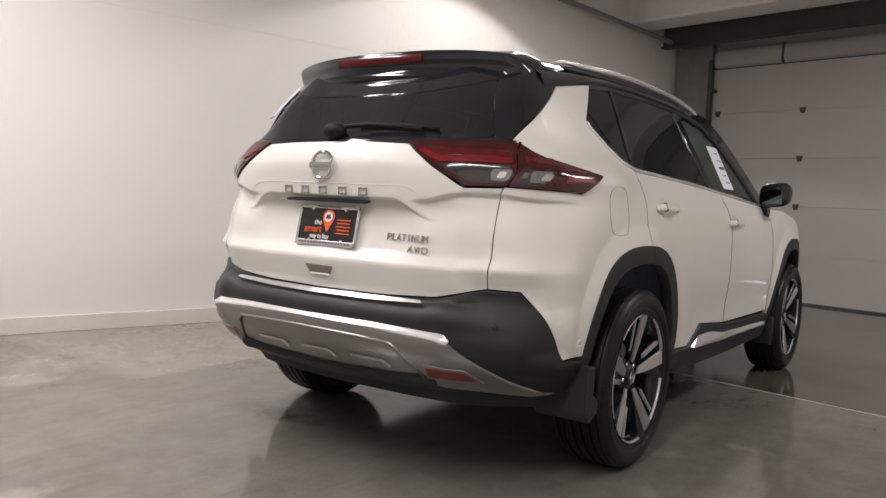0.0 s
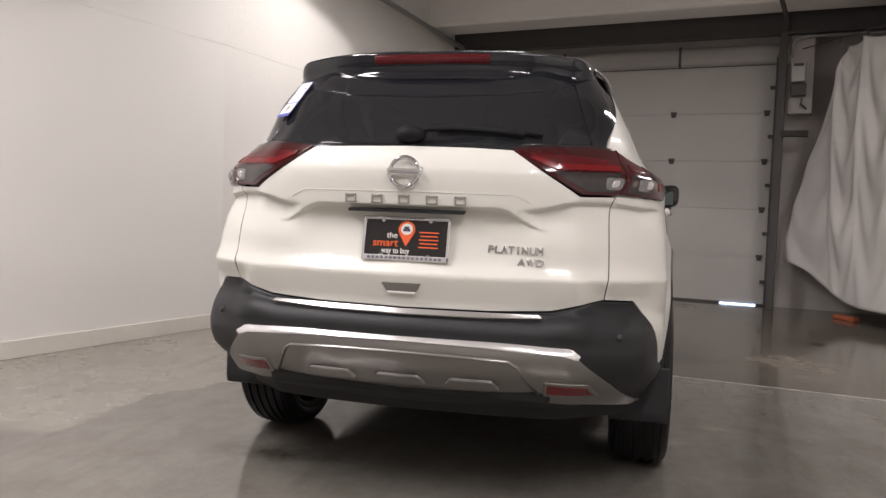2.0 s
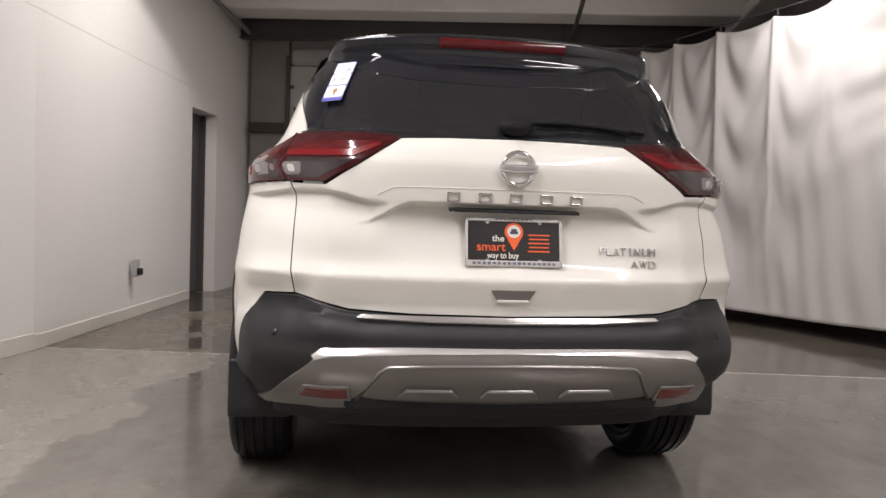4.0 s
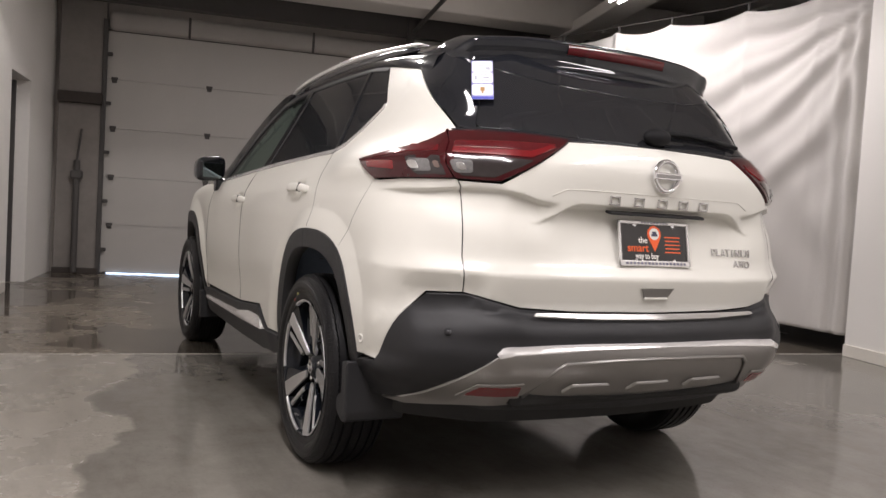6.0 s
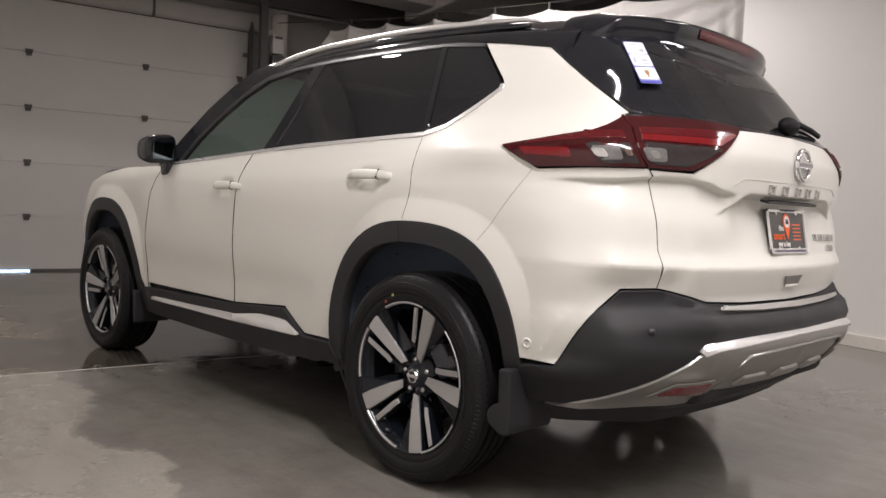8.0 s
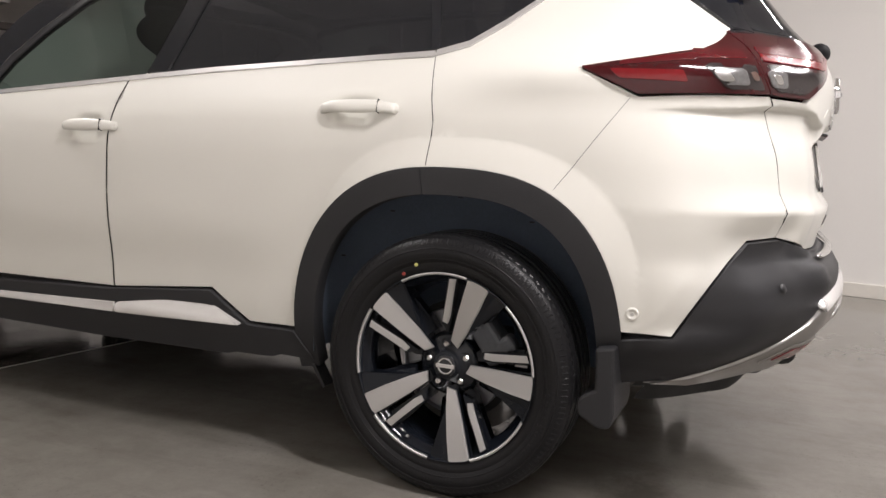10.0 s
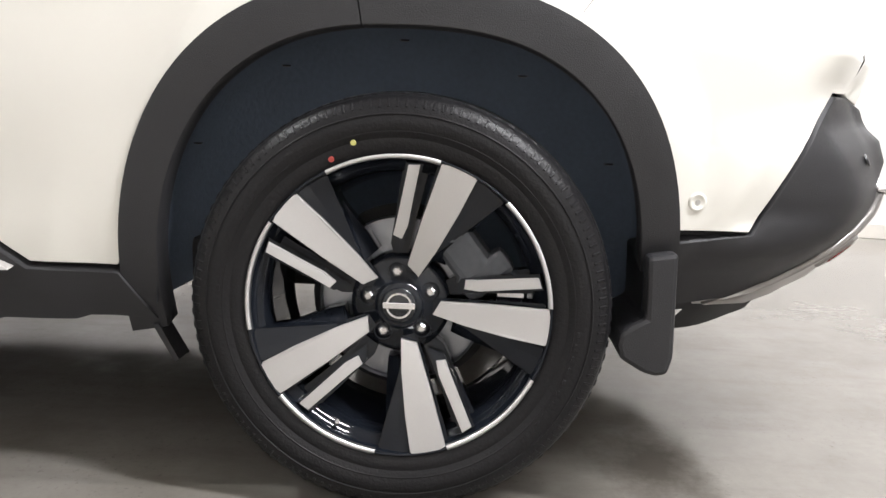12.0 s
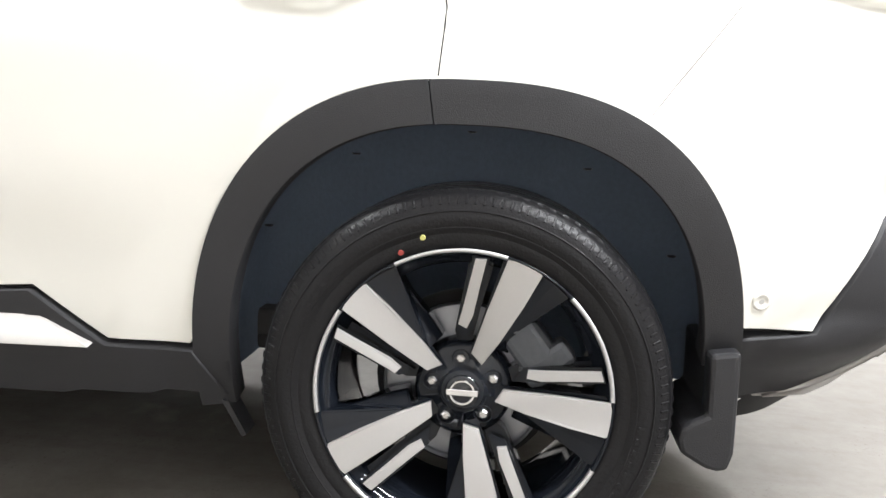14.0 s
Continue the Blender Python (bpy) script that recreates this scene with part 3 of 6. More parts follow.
# curtain on a wire, hung in swags
def ease(a, b, x):
    t = min(max((x - a) / (b - a), 0), 1)
    return t * t * (3 - 2 * t)


def curtain(name, pts, top, hem, clips, amp, seed, label, slant=0.0):
    pv = [Vector((*p, 0)) for p in pts]
    lens = [0]
    for a, b in zip(pv, pv[1:]):
        lens.append(lens[-1] + (b - a).length)
    total = lens[-1]

    def base(u):
        d = u * total
        for i in range(len(pv) - 1):
            if d <= lens[i + 1] or i == len(pv) - 2:
                f = (d - lens[i]) / (lens[i + 1] - lens[i])
                return pv[i].lerp(pv[i + 1], f), (pv[i + 1] - pv[i]).normalized()

    nu, nv = 300, 90
    bm = bmesh.new()
    grid = []
    for i in range(nu + 1):
        u0 = i / nu
        row = []
        for j in range(nv + 1):
            v = j / nv
            # the far edge falls slanting: the cloth is drawn back at its top
            u = u0 + slant * (1 - v) ** 1.3 * (1 - u0) ** 2
            p, d = base(u)
            nrm = Vector((d.y, -d.x, 0))
            kc = max(0, sum(1 for c in clips if c <= u) - 1)
            zt = top(u) - 0.05 * math.sin(math.pi * min(max((u - clips[kc]) / (clips[kc + 1] - clips[kc]), 0), 1))
            z = zt + (hem(u) - zt) * v
            warp = noise.noise(Vector((u * 3, v * 1.3, seed)))
            warp2 = noise.noise(Vector((u * 7, v * 2.4, seed + 5)))
            # slack swags between the clips, with a pleat falling from each clip
            k = max(0, sum(1 for c in clips if c <= u) - 1)
            lo, hi = clips[k], clips[k + 1]
            w = min(max((u - lo) / (hi - lo), 0), 1)
            hang = math.sin(math.pi * w)
            swag = math.sin(2 * math.pi * (v * 3.6 - 0.75 * hang) + 2.2 * warp + k) * hang * math.exp(-1.1 * v) * ease(0, 0.05, v)
            drift = 0.05 * math.sin(2.1 * k + 1) * v
            near = min(abs(u - c - drift * (0.4 + 0.6 * v)) for c in clips)
            pleat = math.exp(-(near / (0.008 + 0.018 * v)) ** 2) * (1 - ease(0.25, 0.95, v)) * 1.1
            # towards the partition long folds fan out from the upper corner, and the edge hangs in upright pleats
            fan = ease(0.38, 0.72, u)
            dx, dz = (1 - u) * total, zt - z
            reach = math.hypot(dx, dz)
            turn = math.atan2(dz, dx + 0.04)
            ph = 2.9 * turn + 0.75 * warp + 0.35 * warp2 + 0.10 * reach
            long_fold = (math.sin(2 * math.pi * ph) + 0.4 * math.sin(4.3 * math.pi * ph + 1.0)) * (0.10 + 0.36 * math.exp(-((reach - 1.0) / 0.8) ** 2))
            long_fold += 0.17 * math.sin(2 * math.pi * (v * 3.1 + 0.9 * dx * dx + 1.2 * warp)) * ease(0.3, 0.6, v) * ease(0.15, 0.6, dx)
            edge = (1 - ease(0.10, 0.55, dx)) * ease(0.0, 0.12, v)
            long_fold = long_fold * (1 - 0.6 * edge) + edge * 0.5 * math.sin(2 * math.pi * (dx * 6.5 + 0.25 * warp))
            low = noise.noise(Vector((u * 4.5 + v * 1.2, v * 2.2, seed + 9))) * 1.0
            crease = math.sin(2 * math.pi * (v * 2.6 - u * 5) + 3 * warp2) * 0.28 * ease(0.35, 0.7, v) * (1 - fan)
            soft = noise.noise(Vector((u * 20, v * 6, seed + 4))) * 0.08
            q = p + nrm * amp * (0.80 + 0.25 * u) * ((swag * 0.85 + pleat) * (1 - 0.8 * fan) + long_fold * fan + low * (1 - 0.4 * fan) + crease + soft)
            row.append(bm.verts.new((q.x, q.y, z)))
        grid.append(row)
    for i in range(nu):
        for j in range(nv):
            bm.faces.new((grid[i][j], grid[i][j + 1], grid[i + 1][j + 1], grid[i + 1][j]))
    ob = part(name, bm, CLOTH, smooth=True)
    md = ob.modifiers.new("thickness", "SOLIDIFY")
    md.thickness = 0.004
    return tagged(ob, label, "curtain")


CUR = [(2.45, 6.5), (3.2, 5.1), (3.6, 3.9), (4.0, 2.7), (4.12, 1.75), (4.18, 1.16)]
CLIPS = [0.0, 0.131, 0.199, 0.283, 0.392, 0.519, 0.628, 0.772, 0.90, 1.01]
curtain("curtain", CUR, lambda u: 2.97 + 0.10 * u, lambda u: 0.15 + 0.02 * math.sin(9 * u) + 0.42 * (1 - ease(0.0, 0.22, u)), CLIPS, 0.062, 3, "white cloth curtain hung in loose swags from wire", slant=0.15)
tagged(part("curtain_wire", tube([(2.40, 6.60, 3.03), (2.45, 6.5, 3.04), (3.2, 5.1, 3.06), (3.6, 3.9, 3.09), (4.0, 2.7, 3.12), (4.12, 1.3, 3.16)], 0.005, 6), STEEL_DARK), "thin dark wire that carries the curtain", "wire", kind="structure")
clip_me = mesh_ob("clip", box(0.02, 0.02, 0.07, bevel=0.004), STEEL_DARK)
CUR_LEN = [math.dist(a, b) for a, b in zip(CUR, CUR[1:])]
for uc in CLIPS[1:-1]:
    left, k = uc * sum(CUR_LEN), 0
    while k < 4 and left > CUR_LEN[k]:
        left, k = left - CUR_LEN[k], k + 1
    q = Vector(CUR[k]).lerp(Vector(CUR[k + 1]), left / CUR_LEN[k])
    c = new("curtain_clip", clip_me)
    c.matrix_basis = pose(q.x, q.y, 3.015 + 0.10 * uc)
    tagged(c, "small dark clip holding the curtain to wire", "clip", "curtain clips")
tagged(part("floor_block", box(0.32, 0.08, 0.05, (0, 0, 0.025), bevel=0.01), ORANGE_PLASTIC, m=pose(3.0, 5.75, 0, 0, 0, -65)), "orange plastic strip lying under the curtain", "strip")

# tube lamps under the ceiling
for lx, ly, lz, turn, watts in LAMPS:
    f = thing("tube_lamp", "white ceiling lamp with long lit tubes", "ceiling lamp", pose(lx, ly, lz, 0, 0, -turn), group="tube lamps")
    part("housing", box(0.20, 2.4, 0.06, (0, 0, 0.03), bevel=0.01), GREY_BOX, f)
    for sx in (-0.05, 0.05):
        part("tube", rod((sx, -1.15, -0.025), (sx, 1.15, -0.025), 0.015, 10), TUBE, f)
    for sy in (-1.0, 1.0):
        part("hanger", rod((0, sy, 0.06), (0, sy, 0.56), 0.006, 6), STEEL_DARK, f)

bay = thing("bay_lamp", "round shaded ceiling lamp near the wall", "ceiling lamp", pose(BAY[0], BAY[1], BAY[2]))
part("shade", lathe([(0.030, 0.14), (0.060, 0.13), (0.095, 0.06), (0.118, -0.005), (0.115, -0.005), (0.092, 0.058), (0.058, 0.125)], 32), GREY_BOX, bay, m=pose(0, 0, 0, 0, -90, 0), smooth=True)
part("stem", rod((0, 0, 0.13), (0, 0, 0.16), 0.012, 10), STEEL_DARK, bay)

# ---- the car: rear axle on y = 0, nose towards +y ----
from mathutils.geometry import delaunay_2d_cdt


def curve(xs, ys):
    """Smooth interpolation through control values, with no overshoot."""
    h = [b - a for a, b in zip(xs, xs[1:])]
    d = [(b - a) / k for a, b, k in zip(ys, ys[1:], h)]
    g = [d[0]]
    for i in range(1, len(d)):
        g.append(0 if d[i - 1] * d[i] <= 0 else 2 * d[i - 1] * d[i] / (d[i - 1] + d[i]))
    g.append(d[-1])

    def f(x):
        x = min(max(x, xs[0]), xs[-1])
        i = 0
        while i < len(h) - 1 and x > xs[i + 1]:
            i += 1
        t = (x - xs[i]) / h[i]
        return (ys[i] * (1 + 2 * t) * (1 - t) ** 2 + g[i] * h[i] * t * (1 - t) ** 2 + ys[i + 1] * t * t * (3 - 2 * t) + g[i + 1] * h[i] * t * t * (t - 1))

    return f


# outline in plan: half width and distance from the tail
PX = [0, 0.30, 0.55, 0.66, 0.785, 0.85, 0.880, 0.893, 0.90, 0.90, 0.89, 0.86, 0.75, 0.45, 0]
PD = [0, 0.014, 0.052, 0.125, 0.235, 0.385, 0.60, 0.90, 1.5, 2.7, 3.6, 4.05, 4.36, 4.54, 4.60]
PS = [0]
for k in range(1, len(PX)):
    PS.append(PS[-1] + math.hypot(PX[k] - PX[k - 1], PD[k] - PD[k - 1]))
plan_x, plan_d = curve(PS, PX), curve(PS, PD)
S_END, S_SIDE = PS[-1], PS[8]
half_w = curve([0.18, 0.30, 0.38, 0.46, 0.56, 0.75, 0.92, 1.02, 1.08, 1.13, 1.22, 1.36, 1.50, 1.58, 1.64], [0.82, 0.85, 0.872, 0.885, 0.893, 0.902, 0.900, 0.888, 0.866, 0.838, 0.79, 0.722, 0.655, 0.612, 0.56])
tail_y = curve([0.18, 0.30, 0.38, 0.42, 0.46, 0.50, 0.53, 0.57, 0.62, 0.70, 0.76, 0.800, 0.812, 0.825, 0.87, 1.00, 1.06, 1.15, 1.20, 1.24, 1.30, 1.36, 1.45, 1.52, 1.57, 1.64], [-0.70, -0.775, -0.832, -0.868, -0.905, -0.940, -0.960, -0.970, -0.955, -0.906, -0.921, -0.932, -0.934, -0.929, -0.914, -0.910, -0.918, -0.926, -0.912, -0.887, -0.822, -0.764, -0.684, -0.622, -0.578, -0.52])
nose_y = curve([0.18, 0.45, 0.70, 0.95, 1.08, 1.12, 1.30, 1.50, 1.60], [3.50, 3.66, 3.66, 3.55, 3.35, 2.95, 2.65, 2.35, 2.10])
dent = curve([0.78, 0.80, 0.86, 0.99, 1.03, 1.06], [0, 0, 0.014, 0.042, 0.046, 0.046])
recess_top = lambda x: 1.043 - 0.062 * ease(0.31, 0.47, x)


def ledge(x):
    """Height of the overhang below the lamps; it drops towards the plate recess."""
    return 1.041 + 0.033 * ease(0.41, 0.59, x) - 0.012 * ease(0.66, 0.78, x)


FLARE_WIDTH = 0.076


def flare(cy, a):
    """Strength of a wheel arch's flare at an angle (0: front, 90: top)."""
    return ease(32, 78, a) * (1 - ease(140, 186, a)) if a > -90 else 0.0


def beyond_arch(y, z, cy):
    """Distance of a point of the side from the edge of a wheel opening."""
    c, t = y - cy, z - 0.38
    e = (0.86 if c > 0 else 0.76) if cy < 1 else 0.87
    k = 0.490 - (0.012 if c > 0 and cy < 1 else 0)
    return 0.505 * (((abs(c) / k) ** (2 / e) + (abs(t) / 0.520) ** (2 / e)) ** (e / 2) - 1)


HANDLES = ((0.297, 1.047), (1.305, 0.992))


def skin(s, z):
    """Point of the body's skin: s runs along the plan outline from the tail's middle (negative: left side), z is the height."""
    sg, a = (-1 if s < 0 else 1), abs(s)
    dd, xx = plan_d(a), plan_x(a)
    y0, y1 = tail_y(z), nose_y(z)
    hi = ease(1.24, 1.45, z)
    k = 1 - 0.36 * hi
    if dd < 0.6:
        dd = dd * (dd + 0.05 * (1 - hi)) / (dd + 0.05) if hi else dd
    y = y0 + dd * k if dd < 0.6 else y0 + 0.6 * k + (dd - 0.6) / 4.0 * (y1 - y0 - 0.6 * k)
    x = xx * half_w(z) / 0.90
    # overhang below the tail lamps: a crisp edge, then a hollow that runs out downwards
    e = ledge(x)
    g = (1 - ease(e - 0.011, e, z)) * ease(0.90 + 0.07 * ease(0.60, 0.85, a), e - 0.004, z) ** 1.2 * ease(0.38, 0.46, x) * (1 - ease(0.84, 1.08, a))
    if g:
        f = ease(0.62, 0.95, a)
        x, y = x - 0.012 * g * f, y + 0.024 * g * (1 - 0.5 * f)
    # the corner is full from the bumper to the crease above it
    full_c = ease(0.40, 0.50, z) * min(1, max(0, (1.045 - z) / 0.225)) * ease(0.50, 0.72, a) * (1 - ease(0.95, 1.30, a))
    x, y = x + 0.030 * full_c * ease(0.60, 0.85, a), y - 0.020 * full_c * (1 - ease(0.85, 1.1, a))
    # facet below that crease, round the corner
    tuck = min(1, max(0, (0.820 - z) / 0.060)) * ease(0.640, 0.748, z) * ease(0.60, 0.68, a) * (1 - ease(0.80, 0.95, a))
    x, y = x - 0.010 * tuck, y + 0.012 * tuck
    # the lamps stand out from the shoulder
    bulge = math.exp(-((z - 1.15) / 0.062) ** 2)
    x += 0.040 * bulge * ease(0.50, 0.80, a) * (1 - ease(1.30, 1.85, a))
    corner = bulge * ease(0.52, 0.76, a) * (1 - ease(0.86, 1.10, a))
    x, y = x + 0.010 * corner, y + 0.012 * corner
    # recess for the plate, with a crisp upper edge that slants down at its ends
    if x < 0.50:
        e = recess_top(x)
        y += dent(z) * (1 - ease(0.28, 0.50, x)) * (1 - ease(e - 0.014, e, z))
    # tucked facet along the bumper's edge, with a crease above it
    if a > 0.80 and y < -0.3 and z < 0.81:
        d = min(max(((y + 0.735) * 0.236 + (z - 0.748) * 0.150) / 0.2796, 0.0), 0.05)
        x -= 0.018 * (1 - d / 0.05) * ease(0.49, 0.54, z) * (1 - ease(0.76, 0.81, z)) * ease(0.80, 0.98, a)
    # flares round the wheel openings, with a crease at their outer edge; they tuck in towards the sill and the bumper
    for cy in (0.02, 2.72):
        r = math.hypot(y - cy, (z - 0.38) * 0.98)
        if r < 0.85 and a > 0.9:
            k = flare(cy, math.degrees(math.atan2(z - 0.38, y - cy)))
            d = beyond_arch(y, z, cy)
            x -= 0.011 * (1 - k) * min(max((0.612 - r) / 0.08, 0), 1)
            x += k * (0.019 * min(max(1 - d / (FLARE_WIDTH * k + 0.002), 0), 1) - 0.008 * (1 - ease(0.05, 0.24, d)))
    # hollows behind the door handles
    for cy, cz in HANDLES:
        if abs(y - cy) < 0.16 and abs(z - cz) < 0.11:
            x -= 0.014 * math.exp(-((y - cy) / 0.052) ** 4 - ((z - cz) / 0.038) ** 4)
    # hollow along the lower doors
    if 0.5 < y < 2.3:
        x -= 0.007 * math.exp(-((z - 0.56) / 0.10) ** 2) * ease(0.5, 0.8, y) * (1 - ease(2.0, 2.3, y))
    return Vector((sg * x, y, z))


def bisect(f, lo, hi):
    for _ in range(40):
        mid = (lo + hi) / 2
        if f(mid) < 0:
            lo = mid
        else:
            hi = mid
    return (lo + hi) / 2


def s_rear(x, z):
    sg = -1 if x < 0 else 1
    return sg * bisect(lambda s: plan_x(s) * half_w(z) / 0.90 - abs(x), 0, PS[7])


def s_side(y, z):
    return bisect(lambda s: skin(s, z).y - y, 0.05, S_END)


def normal(s, z):
    e = 0.004
    n = (skin(s + e, z) - skin(s - e, z)).cross(skin(s, z + e) - skin(s, z - e))
    return n.normalized()


def outline(verts, step=0.03):
    """Corner list to a dense outline on the skin. (x, z) lies on the tail, (y, z, 1) on the right side."""
    out = []
    n = len(verts)
    for i in range(n):
        a, b = verts[i], verts[(i + 1) % n]
        k = max(1, int(math.dist(a[:2], b[:2]) / step)) if len(a) == len(b) else 8
        for j in range(k):
            t = j / k
            if len(a) == len(b):
                p, z = a[0] + (b[0] - a[0]) * t, a[1] + (b[1] - a[1]) * t
                out.append(((s_side(p, z) if len(a) == 3 else s_rear(p, z)), z))
            else:
                sa = s_side(*a[:2]) if len(a) == 3 else s_rear(*a)
                sb = s_side(*b[:2]) if len(b) == 3 else s_rear(*b)
                out.append((sa + (sb - sa) * t, a[1] + (b[1] - a[1]) * t))
    return out


def soften(pts, r):
    """Round the corners of a list of (x, z) or (y, z, 1) corners by about r."""
    out = []
    n = len(pts)
    for i in range(n):
        p, a, b = pts[i], pts[i - 1], pts[(i + 1) % n]
        if not (len(p) == len(a) == len(b)):
            out.append(p)
            continue
        va, vb = Vector((a[0] - p[0], a[1] - p[1])), Vector((b[0] - p[0], b[1] - p[1]))
        if va.length < 1e-5 or vb.length < 1e-5 or va.angle(vb) > 2.75:
            out.append(p)
            continue
        k = min(r, va.length * 0.45, vb.length * 0.45)
        A, B, P = Vector(p[:2]) + va.normalized() * k, Vector(p[:2]) + vb.normalized() * k, Vector(p[:2])
        for t in (0, 0.25, 0.5, 0.75, 1):
            q = A * (1 - t) ** 2 + P * 2 * t * (1 - t) + B * t * t
            out.append((q.x, q.y, 1) if len(p) == 3 else (q.x, q.y))
    return out


def inside(pt, poly):
    c = False
    for i in range(len(poly)):
        (xa, ya), (xb, yb) = poly[i], poly[i - 1]
        if (ya > pt[1]) != (yb > pt[1]) and pt[0] < (xb - xa) * (pt[1] - ya) / (yb - ya) + xa:
            c = not c
    return c


def shrink(poly, g):
    n = len(poly)
    area = sum(poly[i - 1][0] * poly[i][1] - poly[i][0] * poly[i - 1][1] for i in range(n))
    sg = 1 if area > 0 else -1
    out = []
    for i in range(n):
        d = Vector(poly[(i + 1) % n]) - Vector(poly[i - 1])
        d = d.normalized() if d.length else Vector((1, 0))
        out.append((poly[i][0] - sg * d.y * g, poly[i][1] + sg * d.x * g))
    return out


def panel_mesh(name, verts, mat, off=0.0, thick=0.012, gap=0.0018, step=0.035, flip=False, lift=None, rounding=0.0, extra=()):
    """A sheet cut out of the skin along an outline, with a turned-in edge. lift(s, z) adds relief."""
    poly = shrink(outline(soften(verts, rounding) if rounding else verts), gap)
    if flip:
        poly = [(-s, z) for s, z in poly]
    lo_s, hi_s = min(p[0] for p in poly), max(p[0] for p in poly)
    lo_z, hi_z = min(p[1] for p in poly), max(p[1] for p in poly)
    inner = shrink(poly, step * 0.45)
    pts = list(poly)
    nz = max(1, int((hi_z - lo_z) / step))
    ns = max(1, int((hi_s - lo_s) / step))
    for j in range(nz + 1):
        for i in range(ns + 1):
            q = (lo_s + (i + 0.5 * (j % 2)) * step, lo_z + (j + 0.5) * step)
            if inside(q, inner) and inside(q, poly):
                pts.append(q)
    for q in extra:
        if inside(q if not flip else (-q[0], q[1]), inner):
            pts.append(q if not flip else (-q[0], q[1]))
    nb = len(poly)
    vs, _, fs, _, _, _ = delaunay_2d_cdt([Vector(p) for p in pts], [(i, (i + 1) % nb) for i in range(nb)], [list(range(nb))], 1, 1e-7)
    co, nr = [], []
    for v in vs:
        n = normal(v.x, v.y)
        h = off + (lift(v.x, v.y) if lift else 0)
        co.append(skin(v.x, v.y) + n * h)
        nr.append(n)
    if lift:
        e = 0.003
        for k, v in enumerate(vs):
            def up(s, z):
                return skin(s, z) + normal(s, z) * (off + lift(s, z))
            nr[k] = (up(v.x + e, v.y) - up(v.x - e, v.y)).cross(up(v.x, v.y + e) - up(v.x, v.y - e)).normalized()
    faces = []
    for f in fs:
        a, b, c = [co[i] for i in f[:3]]
        faces.append(tuple(f) if (b - a).cross(c - a).dot(nr[f[0]]) > 0 else tuple(f[::-1]))
    # edge: a small round and a turned-in flange, outside rim only
    m = len(vs)
    ring = []
    for i in range(nb):
        (sa, za), (sb, zb) = poly[i - 1], poly[(i + 1) % nb]
        s, z = poly[i]
        n = normal(s, z)
        p = skin(s, z) + n * (off + (lift(s, z) if lift else 0))
        tan = (skin(sb, zb) - skin(sa, za))
        out = tan.cross(n).normalized() if tan.length > 1e-9 else Vector((1, 0, 0))
        ring.append((p, n, out))
    area = sum(poly[i - 1][0] * poly[i][1] - poly[i][0] * poly[i - 1][1] for i in range(nb))
    sg = 1 if area > 0 else -1
    for p, n, o in ring:
        o = o * sg
        co += [p, p + o * 0.0012 - n * 0.0015, p + o * 0.0012 - n * thick]
        nr += [n, (n + o).normalized(), o]
    for i in range(nb):
        a, b = m + 3 * i, m + 3 * ((i + 1) % nb)
        for k in (0, 1):
            q = (a + k, a + k + 1, b + k + 1, b + k)
            u, v, w = co[q[0]], co[q[1]], co[q[2]]
            faces.append(q if (v - u).cross(w - u).dot(nr[q[1]]) > 0 else q[::-1])
    me = bpy.data.meshes.new(name)
    me.from_pydata(co, [], faces)
    me.materials.append(mat)
    me.shade_smooth()
    me.normals_split_custom_set_from_vertices(nr)
    return me


def panel(name, verts, mat, parent, label="", **kw):
    ob = new(name, panel_mesh(name, verts, mat, **kw))
    ob.parent = parent
    if label:
        ob["label"] = label
    return ob


def pair(name, verts, mat, parent, label="", **kw):
    """The same panel on both sides."""
    return [panel(name, verts, mat, parent, label, flip=f, **kw) for f in (False, True)]


def arch(cy, ry, rz, a0, a1, n=26, cz=0.38):
    """Points of a wheel opening's edge, from angle a0 to a1 (0: front, 90: top)."""
    out = []
    for i in range(n + 1):
        c, t = math.cos(radians(a0 + (a1 - a0) * i / n)), math.sin(radians(a0 + (a1 - a0) * i / n))
        # the rear opening is squarer towards the tail
        e = (0.86 if c > 0 else 0.76) if cy < 1 else 0.87
        k = ry - (0.012 if c > 0 and cy < 1 else 0)
        out.append((cy + k * math.copysign(abs(c) ** e, c), cz + rz * math.copysign(abs(t) ** e, t), 1))
    return out


car = thing("car", "pearl white compact SUV with gloss black roof and dark cladding, parked", "car")

# --- painted panels ---
CREASE = [(s_side(-0.735 + 0.150 * t + 0.042 + o, z0), z0) for o in (-0.012, 0.0, 0.012) for t, z0 in ((i / 10, 0.775 - 0.236 * i / 10) for i in range(11))]
RINGS = [[(s_side(y, z), z) for a in range(30, 184, 2) for w in (0.25, 0.5, 0.75, 0.9, 1.0, 1.1, 1.3) for y, z, _ in arch(cy, 0.490 + w * (FLARE_WIDTH * flare(cy, a) + 0.002), 0.520 + w * (FLARE_WIDTH * flare(cy, a) + 0.002), a, a, 1)[:1]] for cy in (0.02, 2.72)]
RECESS = [(s_rear(0.0145 * i, recess_top(abs(0.0145 * i)) + o), recess_top(abs(0.0145 * i)) + o) for i in range(-33, 34) for o in (-0.0185, -0.0135, -0.007, -0.0005, 0.0045)] + [(s_rear(0.02 * i, 0.80 + o), 0.80 + o) for i in range(-32, 33) for o in (-0.011, -0.003, 0.004, 0.012)]
